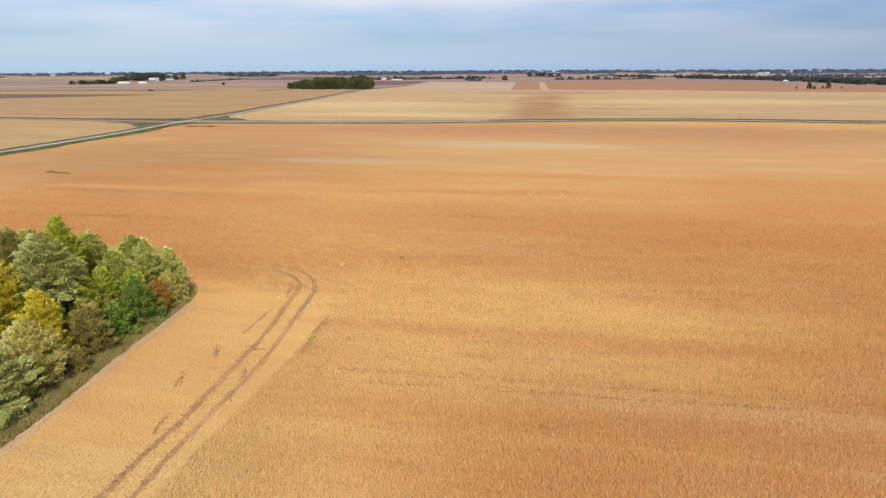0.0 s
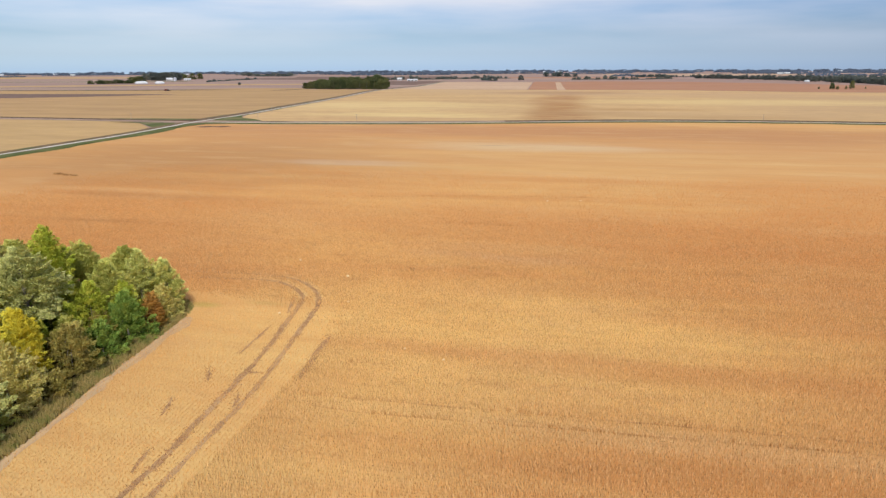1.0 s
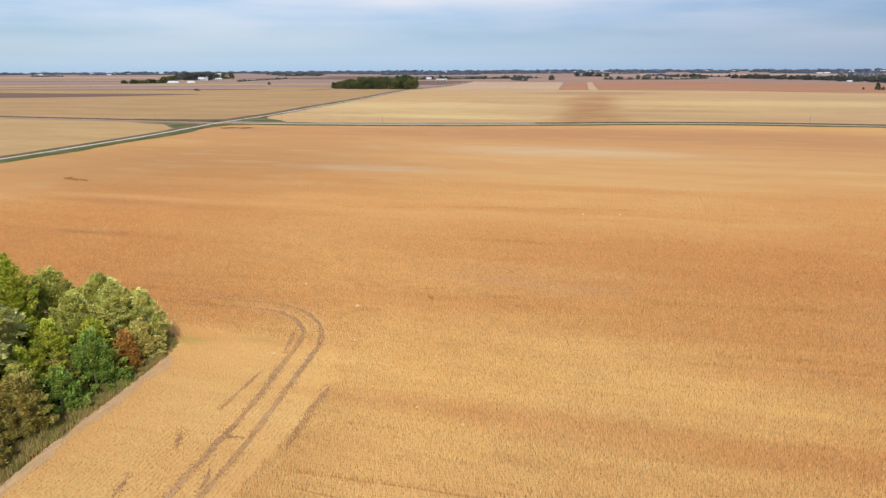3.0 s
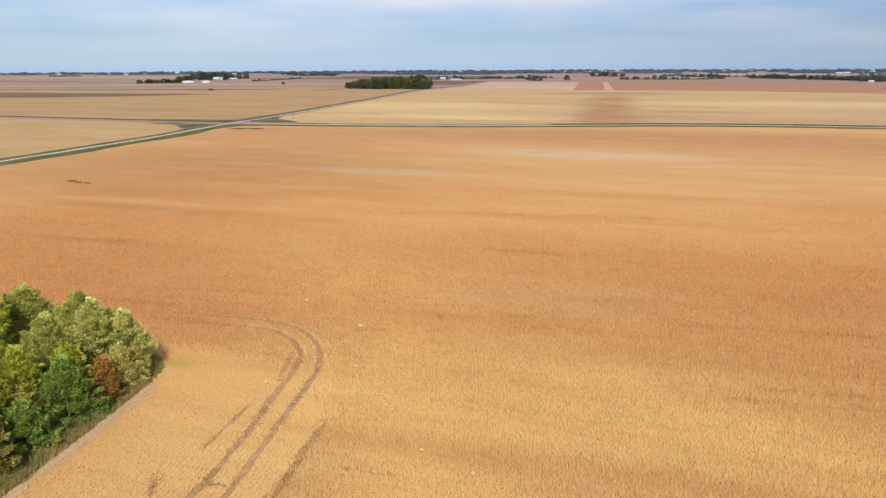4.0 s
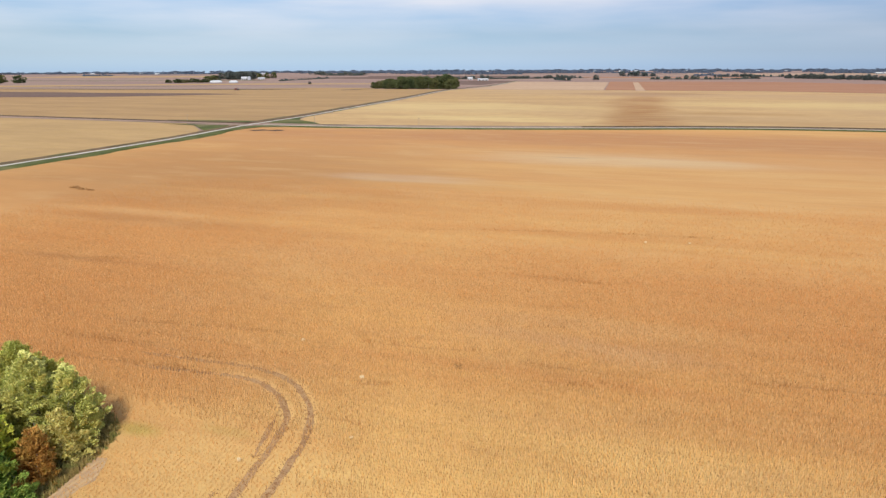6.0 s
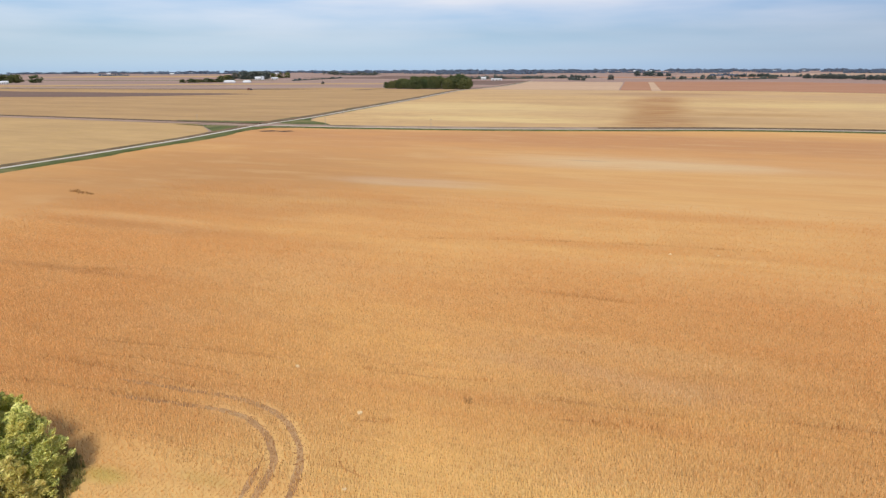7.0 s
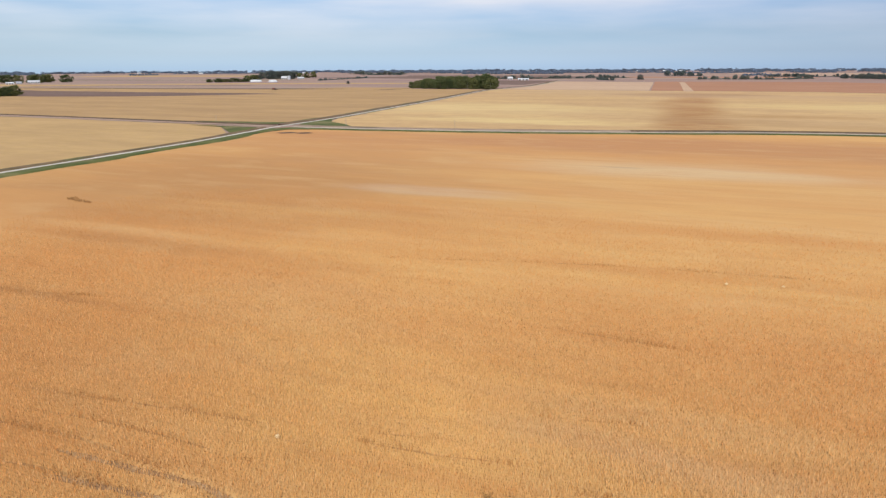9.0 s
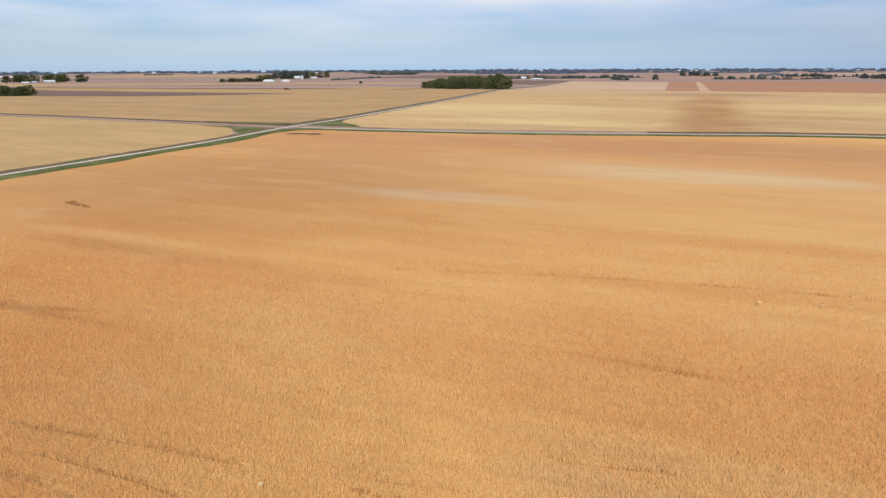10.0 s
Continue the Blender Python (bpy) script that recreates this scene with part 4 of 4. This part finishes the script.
make_tree("maple_tree", -56.8, 59.5, 13.2, 3.8, 5.8, "silver", 1, "tall silver-green maple with a pale trunk showing", girth=0.27, layered=0.7, leaf=0.26)
make_tree("tree", -62.4, 68.5, 12.7, 2.8, 3.0, "lime", 2, "tall yellow-green tree behind the maple")
make_tree("tree", -58.6, 76.4, 8.6, 3.9, 0.4, "olive", 3, "round olive-green tree at the belt's edge")
make_tree("tree", -55.2, 74.6, 8.8, 2.7, 0.6, "pale", 33, "pale grey-green tree in the belt's front row")
make_tree("tree", -52.9, 76.2, 7.4, 2.5, -0.2, "pale", 4, "pale green tree turning yellow at the field corner")
make_tree("tree", -51.9, 73.9, 5.0, 1.9, -0.2, "straw", 31, "small straw-yellow tree turning at the field corner")
make_tree("shrub", -51.4, 71.2, 4.8, 1.7, -0.2, "rust", 5, "rust-orange autumn shrub among green ones", "shrub")
make_tree("tree", -51.9, 67.4, 6.2, 2.8, -0.4, "green", 6, "dense dark green small tree at the field edge")
make_tree("tree", -54.6, 65.4, 7.8, 2.7, 0.2, "lime", 7, "lime-green small tree in the belt")
make_tree("shrub", -51.4, 58.2, 6.0, 2.6, -0.2, "brown", 8, "brown-olive shrub thinning in autumn", "shrub")
make_tree("shrub", -51.4, 62.6, 4.6, 2.2, -0.2, "green", 34, "dark green shrub at the field edge", "shrub")
make_tree("tree", -53.4, 54.4, 8.6, 2.6, 0.4, "yellow", 9, "bright yellow autumn tree in the belt")
make_tree("tree", -51.2, 50.4, 7.2, 3.1, 0.0, "straw", 10, "pale straw-yellow tree at the field edge")
make_tree("tree", -49.9, 44.4, 7.6, 3.4, 0.0, "silver", 12, "grey-green tree at the field edge", layered=0.5)
make_tree("shrub", -54.4, 61.8, 6.4, 2.1, 0.2, "lime", 13, "bright green shrub below the maple", "shrub")
make_tree("tree", -59.4, 55.5, 11.4, 2.7, 3.0, "yellow", 14, "yellow tree behind the belt's front row")
make_tree("tree", -64.5, 62.5, 12.6, 3.4, 3.0, "brown", 15, "brown-leaved tree at the back of the belt")
make_tree("tree", -63.5, 74.5, 9.4, 3.8, 1.0, "olive", 16, "olive tree in the belt")
make_tree("shrub", -53.9, 69.8, 6.4, 2.2, 0.0, "lime", 17, "yellow-green shrub in the belt", "shrub")
make_tree("tree", -57.0, 70.8, 8.4, 3.0, 0.2, "olive", 18, "olive-green tree inside the belt")
make_tree("tree", -58.5, 49.5, 8.6, 3.2, 1.0, "olive", 19, "olive-green tree inside the belt")
make_tree("tree", -57.0, 41.5, 9.0, 3.4, 1.0, "green", 20, "green tree inside the belt")
make_tree("tree", -64.0, 53.5, 10.5, 3.6, 1.5, "green", 21, "green tree at the back of the belt")
make_tree("tree", -68.5, 70, 10.6, 3.9, 1.5, "olive", 22, "olive tree at the back of the belt")
make_tree("shrub", -49.4, 53.8, 3.2, 1.6, 0.0, "brown", 23, "low brown-olive shrub at the field edge", "shrub")
make_tree("shrub", -48.9, 37.5, 5.6, 2.5, 0.0, "green", 25, "dark green shrub at the field edge", "shrub")
make_tree("shrub", -50.0, 47.6, 3.0, 1.6, 0.0, "olive", 26, "low olive shrub at the field edge", "shrub")


make_tree("shrub", -53.2, 60.2, 6.0, 2.1, 0.0, "olive", 61, "olive shrub in front of the maple", "shrub")
make_tree("shrub", -54.4, 57.4, 6.6, 1.9, 0.0, "lime", 67, "bright yellow-green shrub in front of the maple", "shrub")
make_tree("shrub", -55.8, 56.6, 5.2, 2.1, 0.0, "lime", 62, "yellow-green shrub in the belt", "shrub")
make_tree("shrub", -53.0, 64.6, 5.0, 1.7, 0.0, "brown", 63, "brown-olive shrub in the belt", "shrub")
make_tree("shrub", -57.6, 63.6, 6.2, 2.3, 0.2, "olive", 64, "olive shrub behind the front row", "shrub")
make_tree("shrub", -55.0, 47.2, 6.0, 2.4, 0.0, "olive", 65, "olive shrub in the belt", "shrub")
make_tree("tree", -60.0, 60.6, 9.0, 2.8, 0.5, "green", 66, "green tree in the belt")


# distant trees: a few patterns, copied
def far_tree(name, h, r, low, seed, label, material=FAR_LEAVES):
    rng = np.random.default_rng(seed)
    root = tagged(empty(name, pose(0, 0, 0)), label, "tree", "distant trees")
    lobe, pts, d = crown_points(rng, h, r, low, 13, 1300)
    part("trunk", trunk_mesh(rng, h, r, low, lobe[:3], 0.25), BARK, root)
    verts, faces = leaf_quads(rng, pts, d, 4, 1.1, 0.85, 0.6)
    crown = new("crown", mesh_from("crown", verts, faces, material))
    crown.parent = root
    return root


shapes = ((5.6, -1.0), (5.0, -0.6), (6.4, -1.4), (5.2, -0.8))
patterns = [far_tree("woodland_tree", 12, r, low, 40 + i, "dark green woodland tree, small in the distance") for i, (r, low) in enumerate(shapes)]
patterns += [far_tree("hedgerow_tree", 12, r, low, 50 + i, "green hedgerow tree greyed by painted haze, small in the distance", FAR_HEDGE) for i, (r, low) in enumerate(shapes)]
used = set()


def stand_tree(x, y, h, rng, grey=False, wide=1.2):
    k = int(rng.integers(0, 4)) + 4 * grey
    s = h / 12
    m = pose(x, y, 0, 0, 0, float(rng.uniform(0, 360))) @ Matrix.Diagonal((s * wide * rng.uniform(0.8, 1.2), s * wide * rng.uniform(0.8, 1.2), s, 1))
    if k not in used:
        used.add(k)
        patterns[k].matrix_world = m
        return patterns[k]
    ob = copy_thing(patterns[k], Matrix())
    ob.matrix_basis = m
    return ob


rng = np.random.default_rng(77)


def scatter(pts, width, gap, h0, h1, grey=False, wide=1.2):
    for x, y in smooth_line(pts, gap):
        stand_tree(x + rng.normal(0, width), y + rng.normal(0, width), float(rng.uniform(h0, h1)), rng, grey, wide)


def belt(pts, width, h0, h1):
    """A distant shelter belt: crowns of uneven height over low scrub, with gaps."""
    line = smooth_line(pts, 3.0)
    n = max(5, int(len(line) * (0.42 + width * 0.012)))
    along = np.sort(rng.uniform(0, len(line) - 1, n)).astype(int)
    stretch = np.interp(np.arange(len(line)), np.arange(0, len(line) + 14, 14), rng.uniform(0.35, 1.15, len(np.arange(0, len(line) + 14, 14))))
    centres = []
    for i in along:
        h = min(h1 * 1.1, rng.uniform(h0, h1) * stretch[i] * rng.uniform(0.75, 1.1))
        r = h * rng.uniform(0.36, 0.52)
        x, y = line[i] + rng.normal(0, width * 0.45, 2)
        k = int(60 + 26 * r)
        q = rng.normal(0, 1, (k, 3))
        q *= (rng.uniform(0.35, 1, k) ** 0.5 / np.linalg.norm(q, axis=1))[:, None]
        centres.append(np.array([x, y, h * 0.54]) + q * np.array([r, r, h * 0.46]))
    k = len(line) * 14
    i = rng.integers(0, len(line), k)
    low = rng.uniform(0, 1, k) ** 0.8 * h0 * 0.34 * stretch[i]
    centres.append(np.column_stack([line[i] + rng.normal(0, width * 0.4, (k, 2)), low]))
    c = np.concatenate(centres)
    d = rng.normal(0, 1, c.shape) + np.array([0, -0.4, 0.3])
    d /= np.linalg.norm(d, axis=1)[:, None]
    verts, faces = leaf_quads(rng, c, d, 4, 1.6, 1.3, 1.0)
    verts[:, 2] = np.maximum(verts[:, 2], 0.02)
    return tagged(new("shelter_belt", mesh_from("shelter_belt", verts, faces, FAR_HEDGE)), "far shelter belt of dark green trees with haze in their colour", "woods", kind="stuff")


for i in range(64):  # the copse beside the lane: low at its western end, tallest above the lane
    u = (i + rng.uniform(0, 1)) / 64
    stand_tree(-446 + 134 * u, 966 + rng.uniform(0, 62) + 6 * math.sin(u * 9), rng.uniform(12, 18) * (0.52 + 0.48 * min(1, u * 3.0)) * (1.0 + 0.28 * max(0, u - 0.55) / 0.45) * (1.0 if u < 0.93 else 0.75), rng)
scatter([(250, 1935), (357, 1753), (420, 1600), (455, 1420), (470, 1290), (500, 1190), (640, 1060)], 10, 8, 8, 12, True)
belt([(300, 1990), (420, 1760), (500, 1560), (560, 1380), (640, 1240)], 22, 9, 14)
belt([(-64, 1745), (20, 1760), (90, 1765), (180, 1850)], 9, 7, 12)
belt([(100, 2150), (190, 2190), (300, 2150)], 14, 7, 11)
belt([(-176, 2274), (-120, 2270), (-70, 2262)], 12, 14, 19)
belt([(-300, 1800), (-265, 1640), (-235, 1600)], 8, 6, 11)
belt([(-560, 1720), (-430, 1790), (-330, 1880), (-250, 1960)], 18, 7, 12)
for spots, near, low_, high in (  # the trees round the farmstead
    (((-1034, 1258), (-1028, 1264), (-1022, 1270), (-1016, 1276), (-1012, 1282), (-1007, 1290), (-1003, 1298), (-998, 1310), (-1040, 1250)), 3, 6, 10), (((-1014, 1330), (-1004, 1340), (-994, 1346)), 5, 12, 16),
    (((-1206, 1655), (-1192, 1662), (-1178, 1656), (-1164, 1664), (-1150, 1660), (-1136, 1668), (-1122, 1664), (-1185, 1680), (-1155, 1684), (-1130, 1690)), 4, 17, 23), (((-1216, 1835), (-1200, 1840), (-1184, 1838), (-1168, 1846)), 5, 13, 18),
    (((-1478, 1050), (-1466, 1070), (-1455, 1088), (-1446, 1104), (-1438, 1122), (-1428, 1140), (-1420, 1158), (-1414, 1176), (-1462, 1100), (-1448, 1130), (-1434, 1165)), 5, 14, 19),
):
    for x, y in spots:
        stand_tree(x + rng.normal(0, near), y + rng.normal(0, near), float(rng.uniform(low_, high)), rng, low_ > 16, 2.0 if low_ < 8 else 1.45)
scatter([(-905, 565), (-830, 582), (-764, 604)], 9, 3.4, 8, 13, wide=1.5)
belt([(440, 1480), (470, 1380), (500, 1290), (540, 1215)], 16, 10, 17)
belt([(-1360, 2520), (-1270, 2500), (-1170, 2490)], 18, 11, 15)
belt([(-905, 1470), (-935, 1590), (-955, 1720), (-980, 1850)], 5, 3, 6)
belt([(-1560, 2790), (-1420, 2785), (-1290, 2780)], 20, 12, 17)
for x, y, h in ((303, 1012, 9), (335, 1038, 11), (310, 1014, 4.5), (328, 1038, 4), (292, 1030, 3), (352, 1038, 3), (-188, 1690, 12), (-252, 1700, 9), (-678, 1210, 5)):
    stand_tree(x, y, h, rng, x < 0, 0.85 if x > 0 else 1.3)


def far_belts():
    """Woods and shelter belts near the horizon."""
    rng = np.random.default_rng(5)
    vs = []
    n = 0
    spots = []
    for i in range(80):
        az = radians(rng.uniform(-66, 32))
        d = 2300 + 2550 * rng.uniform(0, 1) ** 0.6
        spots.append((az, d, rng.uniform(90, 520), rng.uniform(6, 11)))
    for az in np.arange(-66, 34, 0.8):
        spots.append((radians(az + rng.uniform(-0.5, 0.5)), rng.uniform(4500, 4880), rng.uniform(60, 130), rng.uniform(10, 16)))
    for az, d, length, h in spots:
        k = int(length * h / 4)
        along = rng.uniform(-0.5, 0.5, k) * length
        z = h * rng.uniform(0.02, 1, k) ** 0.8 * (0.75 + 0.25 * np.sin(along * 0.09 + d))
        cx = d * math.sin(az) + along * math.cos(az)
        cy = d * math.cos(az) - along * math.sin(az) + rng.normal(0, 8, k)
        c = np.column_stack([cx, cy, z])
        a = rng.normal(0, 1, (k, 3)) * np.array([3.2, 1.0, 1.6])
        b = rng.normal(0, 1, (k, 3)) * np.array([1.0, 1.0, 2.2])
        vs.append(np.stack([c - a, c + b, c + a, c - b], 1).reshape(-1, 3))
    verts = np.concatenate(vs)
    verts[:, 2] = np.maximum(verts[:, 2], 0.0)
    return tagged(new("far_woods", mesh_from("far_woods", verts, np.arange(len(verts)).reshape(-1, 4), FAR_DARK)), "dark woods along the horizon with blue haze in their colour", "woods", kind="stuff")


far_belts()


# ---------------------------------------------------------------- farm buildings
def storage_dome(x, y, w, d, h, turn, label):
    """A long white dome of stretched sheeting with rounded ends on a low base wall."""
    root = tagged(empty("storage_dome", pose(x, y, 0, 0, 0, turn)), label, "storage dome", "farm buildings")

    def ring(z, sx, sy, bm):
        return [bm.verts.new((sx * math.copysign(abs(math.cos(a)) ** 0.7, math.cos(a)), sy * math.sin(a), z)) for a in (2 * math.pi * k / 28 for k in range(28))]

    for name, levels, mat in (("base_wall", [(0.0, 1.0), (1.2, 1.0)], ROOF), ("cover", [(1.2, 1.01), (h * 0.45, 0.95), (h * 0.68, 0.82), (h * 0.86, 0.6), (h * 0.96, 0.35), (h, 0.08)], WHITE)):
        bm = bmesh.new()
        rings = [ring(z, w / 2 * (1 - (1 - s) * 0.6), d / 2 * s, bm) for z, s in levels]
        for a, b in zip(rings, rings[1:]):
            for k in range(28):
                bm.faces.new((a[k], a[(k + 1) % 28], b[(k + 1) % 28], b[k]))
        bm.faces.new(rings[-1])
        part(name, bm, mat, root)
    return root


def gable_shed(name, x, y, w, d, wall_h, ridge_h, turn, label, wall_mat=WHITE, roof_mat=ROOF, openings=3, category="shed"):
    """A shed of four walls with a pitched roof that overhangs, doors and openings."""
    root = tagged(empty(name, pose(x, y, 0, 0, 0, turn)), label, category, "farm buildings")
    for s in (-1, 1):
        bm = bmesh.new()
        box(bm, -w / 2, s * d / 2 - 0.12, 0, w / 2, s * d / 2 + 0.12, wall_h)
        wall = part("wall", bm, wall_mat, root)
        for i in range(openings):
            bm = bmesh.new()
            cx = -w / 2 + w * (i + 0.5) / openings
            box(bm, cx - w * 0.26 / openings, s * (d / 2 + 0.12) - 0.03, 0.1, cx + w * 0.26 / openings, s * (d / 2 + 0.12) + 0.03, wall_h * 0.72, 0.01)
            part("door", bm, DARK, wall)
        bm = bmesh.new()
        v = [bm.verts.new(p) for p in ((s * w / 2, -d / 2, 0), (s * w / 2, d / 2, 0), (s * w / 2, d / 2, wall_h), (s * w / 2, 0, ridge_h), (s * w / 2, -d / 2, wall_h))]
        face = bm.faces.new(v)
        made = bmesh.ops.extrude_face_region(bm, geom=[face])
        bmesh.ops.translate(bm, verts=[q for q in made["geom"] if isinstance(q, bmesh.types.BMVert)], vec=(-0.24 * s, 0, 0))
        part("gable_wall", bm, wall_mat, root)
        bm = bmesh.new()
        slope = math.atan2(ridge_h - wall_h, d / 2)
        e = 0.5
        y0, z0 = s * (d / 2 + e), wall_h - e * math.tan(slope)
        v = [bm.verts.new(p) for p in ((-w / 2 - e, y0, z0), (w / 2 + e, y0, z0), (w / 2 + e, 0, ridge_h), (-w / 2 - e, 0, ridge_h))]
        face = bm.faces.new(v)
        made = bmesh.ops.extrude_face_region(bm, geom=[face])
        bmesh.ops.translate(bm, verts=[q for q in made["geom"] if isinstance(q, bmesh.types.BMVert)], vec=(0, 0, 0.18))
        part("roof", bm, roof_mat, root)
    return root


def grain_bin(x, y, r, h, label):
    root = tagged(empty("grain_bin", pose(x, y, 0)), label, "grain bin", "farm buildings")
    bm = bmesh.new()
    tube(bm, [(0, 0, 0), (0, 0, h)], [r, r], 24)
    part("drum", bm, GREY_METAL, root)
    bm = bmesh.new()
    tube(bm, [(0, 0, h), (0, 0, h + r * 0.55), (0, 0, h + r * 0.62)], [r * 1.04, r * 0.15, r * 0.14], 24)
    part("roof", bm, GREY_METAL, root)
    return root


storage_dome(-958, 1296, 26, 11, 5.2, 34, "long white sheeted storage dome at a farmstead")
storage_dome(-916, 1300, 19, 11, 5.0, 34, "shorter white sheeted storage dome at a farmstead")
gable_shed("barn", -1108, 1615, 15, 9, 4.2, 8, 40, "white barn with a pale roof among farm trees", roof_mat=WHITE, category="barn")
gable_shed("shed", -1085, 1660, 17, 8, 3.4, 5.4, 35, "low white farm shed among trees", roof_mat=WHITE)
grain_bin(-1075, 1590, 4, 8, "galvanised steel grain bin at the farmstead")
gable_shed("shed", -766, 548, 24, 11, 4.2, 6.5, 55, "long grey metal shed in front of trees", GREY_METAL, GREY_METAL)
gable_shed("barn", -1385, 1096, 22, 9, 4, 6, 50, "long white barn with dark doorways", roof_mat=WHITE, openings=5, category="barn")
gable_shed("shed", -1335, 1006, 14, 7, 3, 4.6, 52, "white farm shed beside trees", roof_mat=WHITE)
gable_shed("shed", -1358, 1042, 10, 7, 3, 4.8, 52, "small pale shed beside a barn", roof_mat=ROOF)
gable_shed("barn", -490, 1664, 12, 8, 4, 6.5, 18, "small white barn before distant trees", roof_mat=WHITE, category="barn")
gable_shed("shed", -436, 1588, 24, 8, 3, 4.6, 18, "long low white shed before distant trees", roof_mat=WHITE)
storage_dome(400, 1489, 11, 7, 3.6, -12, "small white storage dome before a tree line")
for x, y in ((-2500, 2870), (-2600, 3130), (-1974, 3018), (675, 2867), (720, 2950), (-2080, 1500), (-2240, 1560), (900, 3300), (-1250, 4150), (-1130, 4190), (-480, 4260), (-330, 4280), (-240, 4270), (40, 4300), (420, 4280), (560, 4250), (1250, 4050), (-2900, 3200), (-3050, 3000)):
    gable_shed("barn", x, y, 20, 10, 4, 7, math.degrees(math.atan2(-x, y)), "white barn far off on the plain", roof_mat=WHITE, category="barn")


# ---------------------------------------------------------------- small things
def utility_pole(x, y, h):
    root = tagged(empty("utility_pole", pose(x, y, 0.05)), "thin weathered roadside pole in the verge", "pole", "roadside poles")
    bm = bmesh.new()
    tube(bm, [(0, 0, -0.2), (0, 0, h)], [0.12, 0.08], 10)
    part("post", bm, POLE_WOOD, root)
    bm = bmesh.new()
    box(bm, -0.7, -0.06, h - 0.7, 0.7, 0.06, h - 0.58, 0.01)
    part("crossarm", bm, POLE_WOOD, root)
    return root


for x, y, h in ((-196, 371, 4.5), (-137, 378, 4.5), (92, 424, 4.0), (-228, 452, 4.0), (-284, 374, 4.0)):
    utility_pole(x, y, h)


def combine(x, y, turn):
    root = tagged(empty("combine_harvester", pose(x, y, 0.03, 0, 0, turn)), "red combine harvester working at the crop edge", "harvester")
    for name, dims, mat in (("body", (-3, -1.6, 1.1, 3, 1.6, 3.6), RED), ("cab", (3.05, -1.1, 1.8, 4.6, 1.1, 3.9), GLASS), ("grain_tank", (-2, -1.5, 3.62, 1.5, 1.5, 4.3), RED), ("header", (5.2, -3.8, 0.2, 6.6, 3.8, 1.2), RED), ("feeder", (4.0, -0.6, 0.6, 5.3, 0.6, 1.5), DARK)):
        bm = bmesh.new()
        box(bm, *dims, 0.1)
        part(name, bm, mat, root)
    for wx, r in ((2.4, 0.95), (-2.3, 0.65)):
        for s in (-1, 1):
            bm = bmesh.new()
            tube(bm, [(wx, s * 1.65, r), (wx, s * 2.2, r)], [r, r], 18)
            part("wheel", bm, RUBBER, root)
    return root


combine(-600, 866, 12).scale = (0.75, 0.75, 0.62)


def pale_tuft(x, y, s, seed):
    rng = np.random.default_rng(seed)
    n = 60
    d = rng.normal(0, 1, (n, 3))
    d[:, 2] = np.abs(d[:, 2])
    d /= np.linalg.norm(d, axis=1)[:, None]
    verts, faces = leaf_quads(rng, d * s * 0.4 + np.array([0, 0, s * 0.35]), d, 3, s * 0.3, s * 0.35, s * 0.12)
    ob = new("pale_weed", mesh_from("pale_weed", verts, faces, PALE_LUMP))
    ob.matrix_world = pose(x, y, 0.25)
    return tagged(ob, "pale bleached weed standing in the soybeans", "weed", "pale weeds")


for i, (x, y, s) in enumerate(((-35.5, 94.4, 0.6), (-10.9, 158.2, 0.6), (-3.5, 160, 0.5), (-46, 101, 0.5), (-31.5, 84, 0.4), (-38.5, 78.2, 0.45), (-15.2, 69, 0.4), (-20, 71, 0.35))):
    pale_tuft(x, y, s * 0.72, 300 + i)
def weed_clump(x, y, r, h, seed):
    """A low patch of dark dry weeds: leaning stems and small leaves."""
    rng = np.random.default_rng(seed)
    root = tagged(empty("weed_clump", pose(x, y, 0.05)), "dark dry weed clump standing in the soybeans", "weed", "weed clumps")
    n = int(13 * r * r) + 9
    a, d = rng.uniform(0, 6.28, n), r * np.sqrt(rng.uniform(0, 1, n))
    foot = np.column_stack([d * np.cos(a) * 1.25, d * np.sin(a) * 0.6, np.zeros(n)])
    lean = np.column_stack([rng.normal(0, 0.12, (n, 2)), h * rng.uniform(0.6, 1.2, n)])
    across = np.column_stack([rng.normal(0, 0.02, (n, 2)), np.zeros(n)])
    stems = new("stems", mesh_from("stems", np.stack([foot - across, foot + across, foot + lean], 1).reshape(-1, 3), np.arange(n * 3).reshape(-1, 3), STEMS))
    stems.parent = root
    c = np.repeat(foot + lean * rng.uniform(0.35, 1.0, n)[:, None], 9, 0) + rng.normal(0, 0.07, (n * 9, 3))
    u, v = rng.normal(0, 0.075, (n * 9, 3)), rng.normal(0, 0.04, (n * 9, 3))
    leaves = new("leaves", mesh_from("leaves", np.stack([c - u, c + v, c + u, c - v], 1).reshape(-1, 3), np.arange(n * 36).reshape(-1, 4), LEAVES["weed"]))
    leaves.parent = root
    return root


for i, (x, y, r, h) in enumerate(((-26.9, 99.9, 0.34, 0.55), (-152, 171, 1.2, 0.5), (-156, 172.5, 1.5, 0.5), (-149, 170.5, 0.9, 0.48))):
    weed_clump(x, y, r, h, 400 + i)
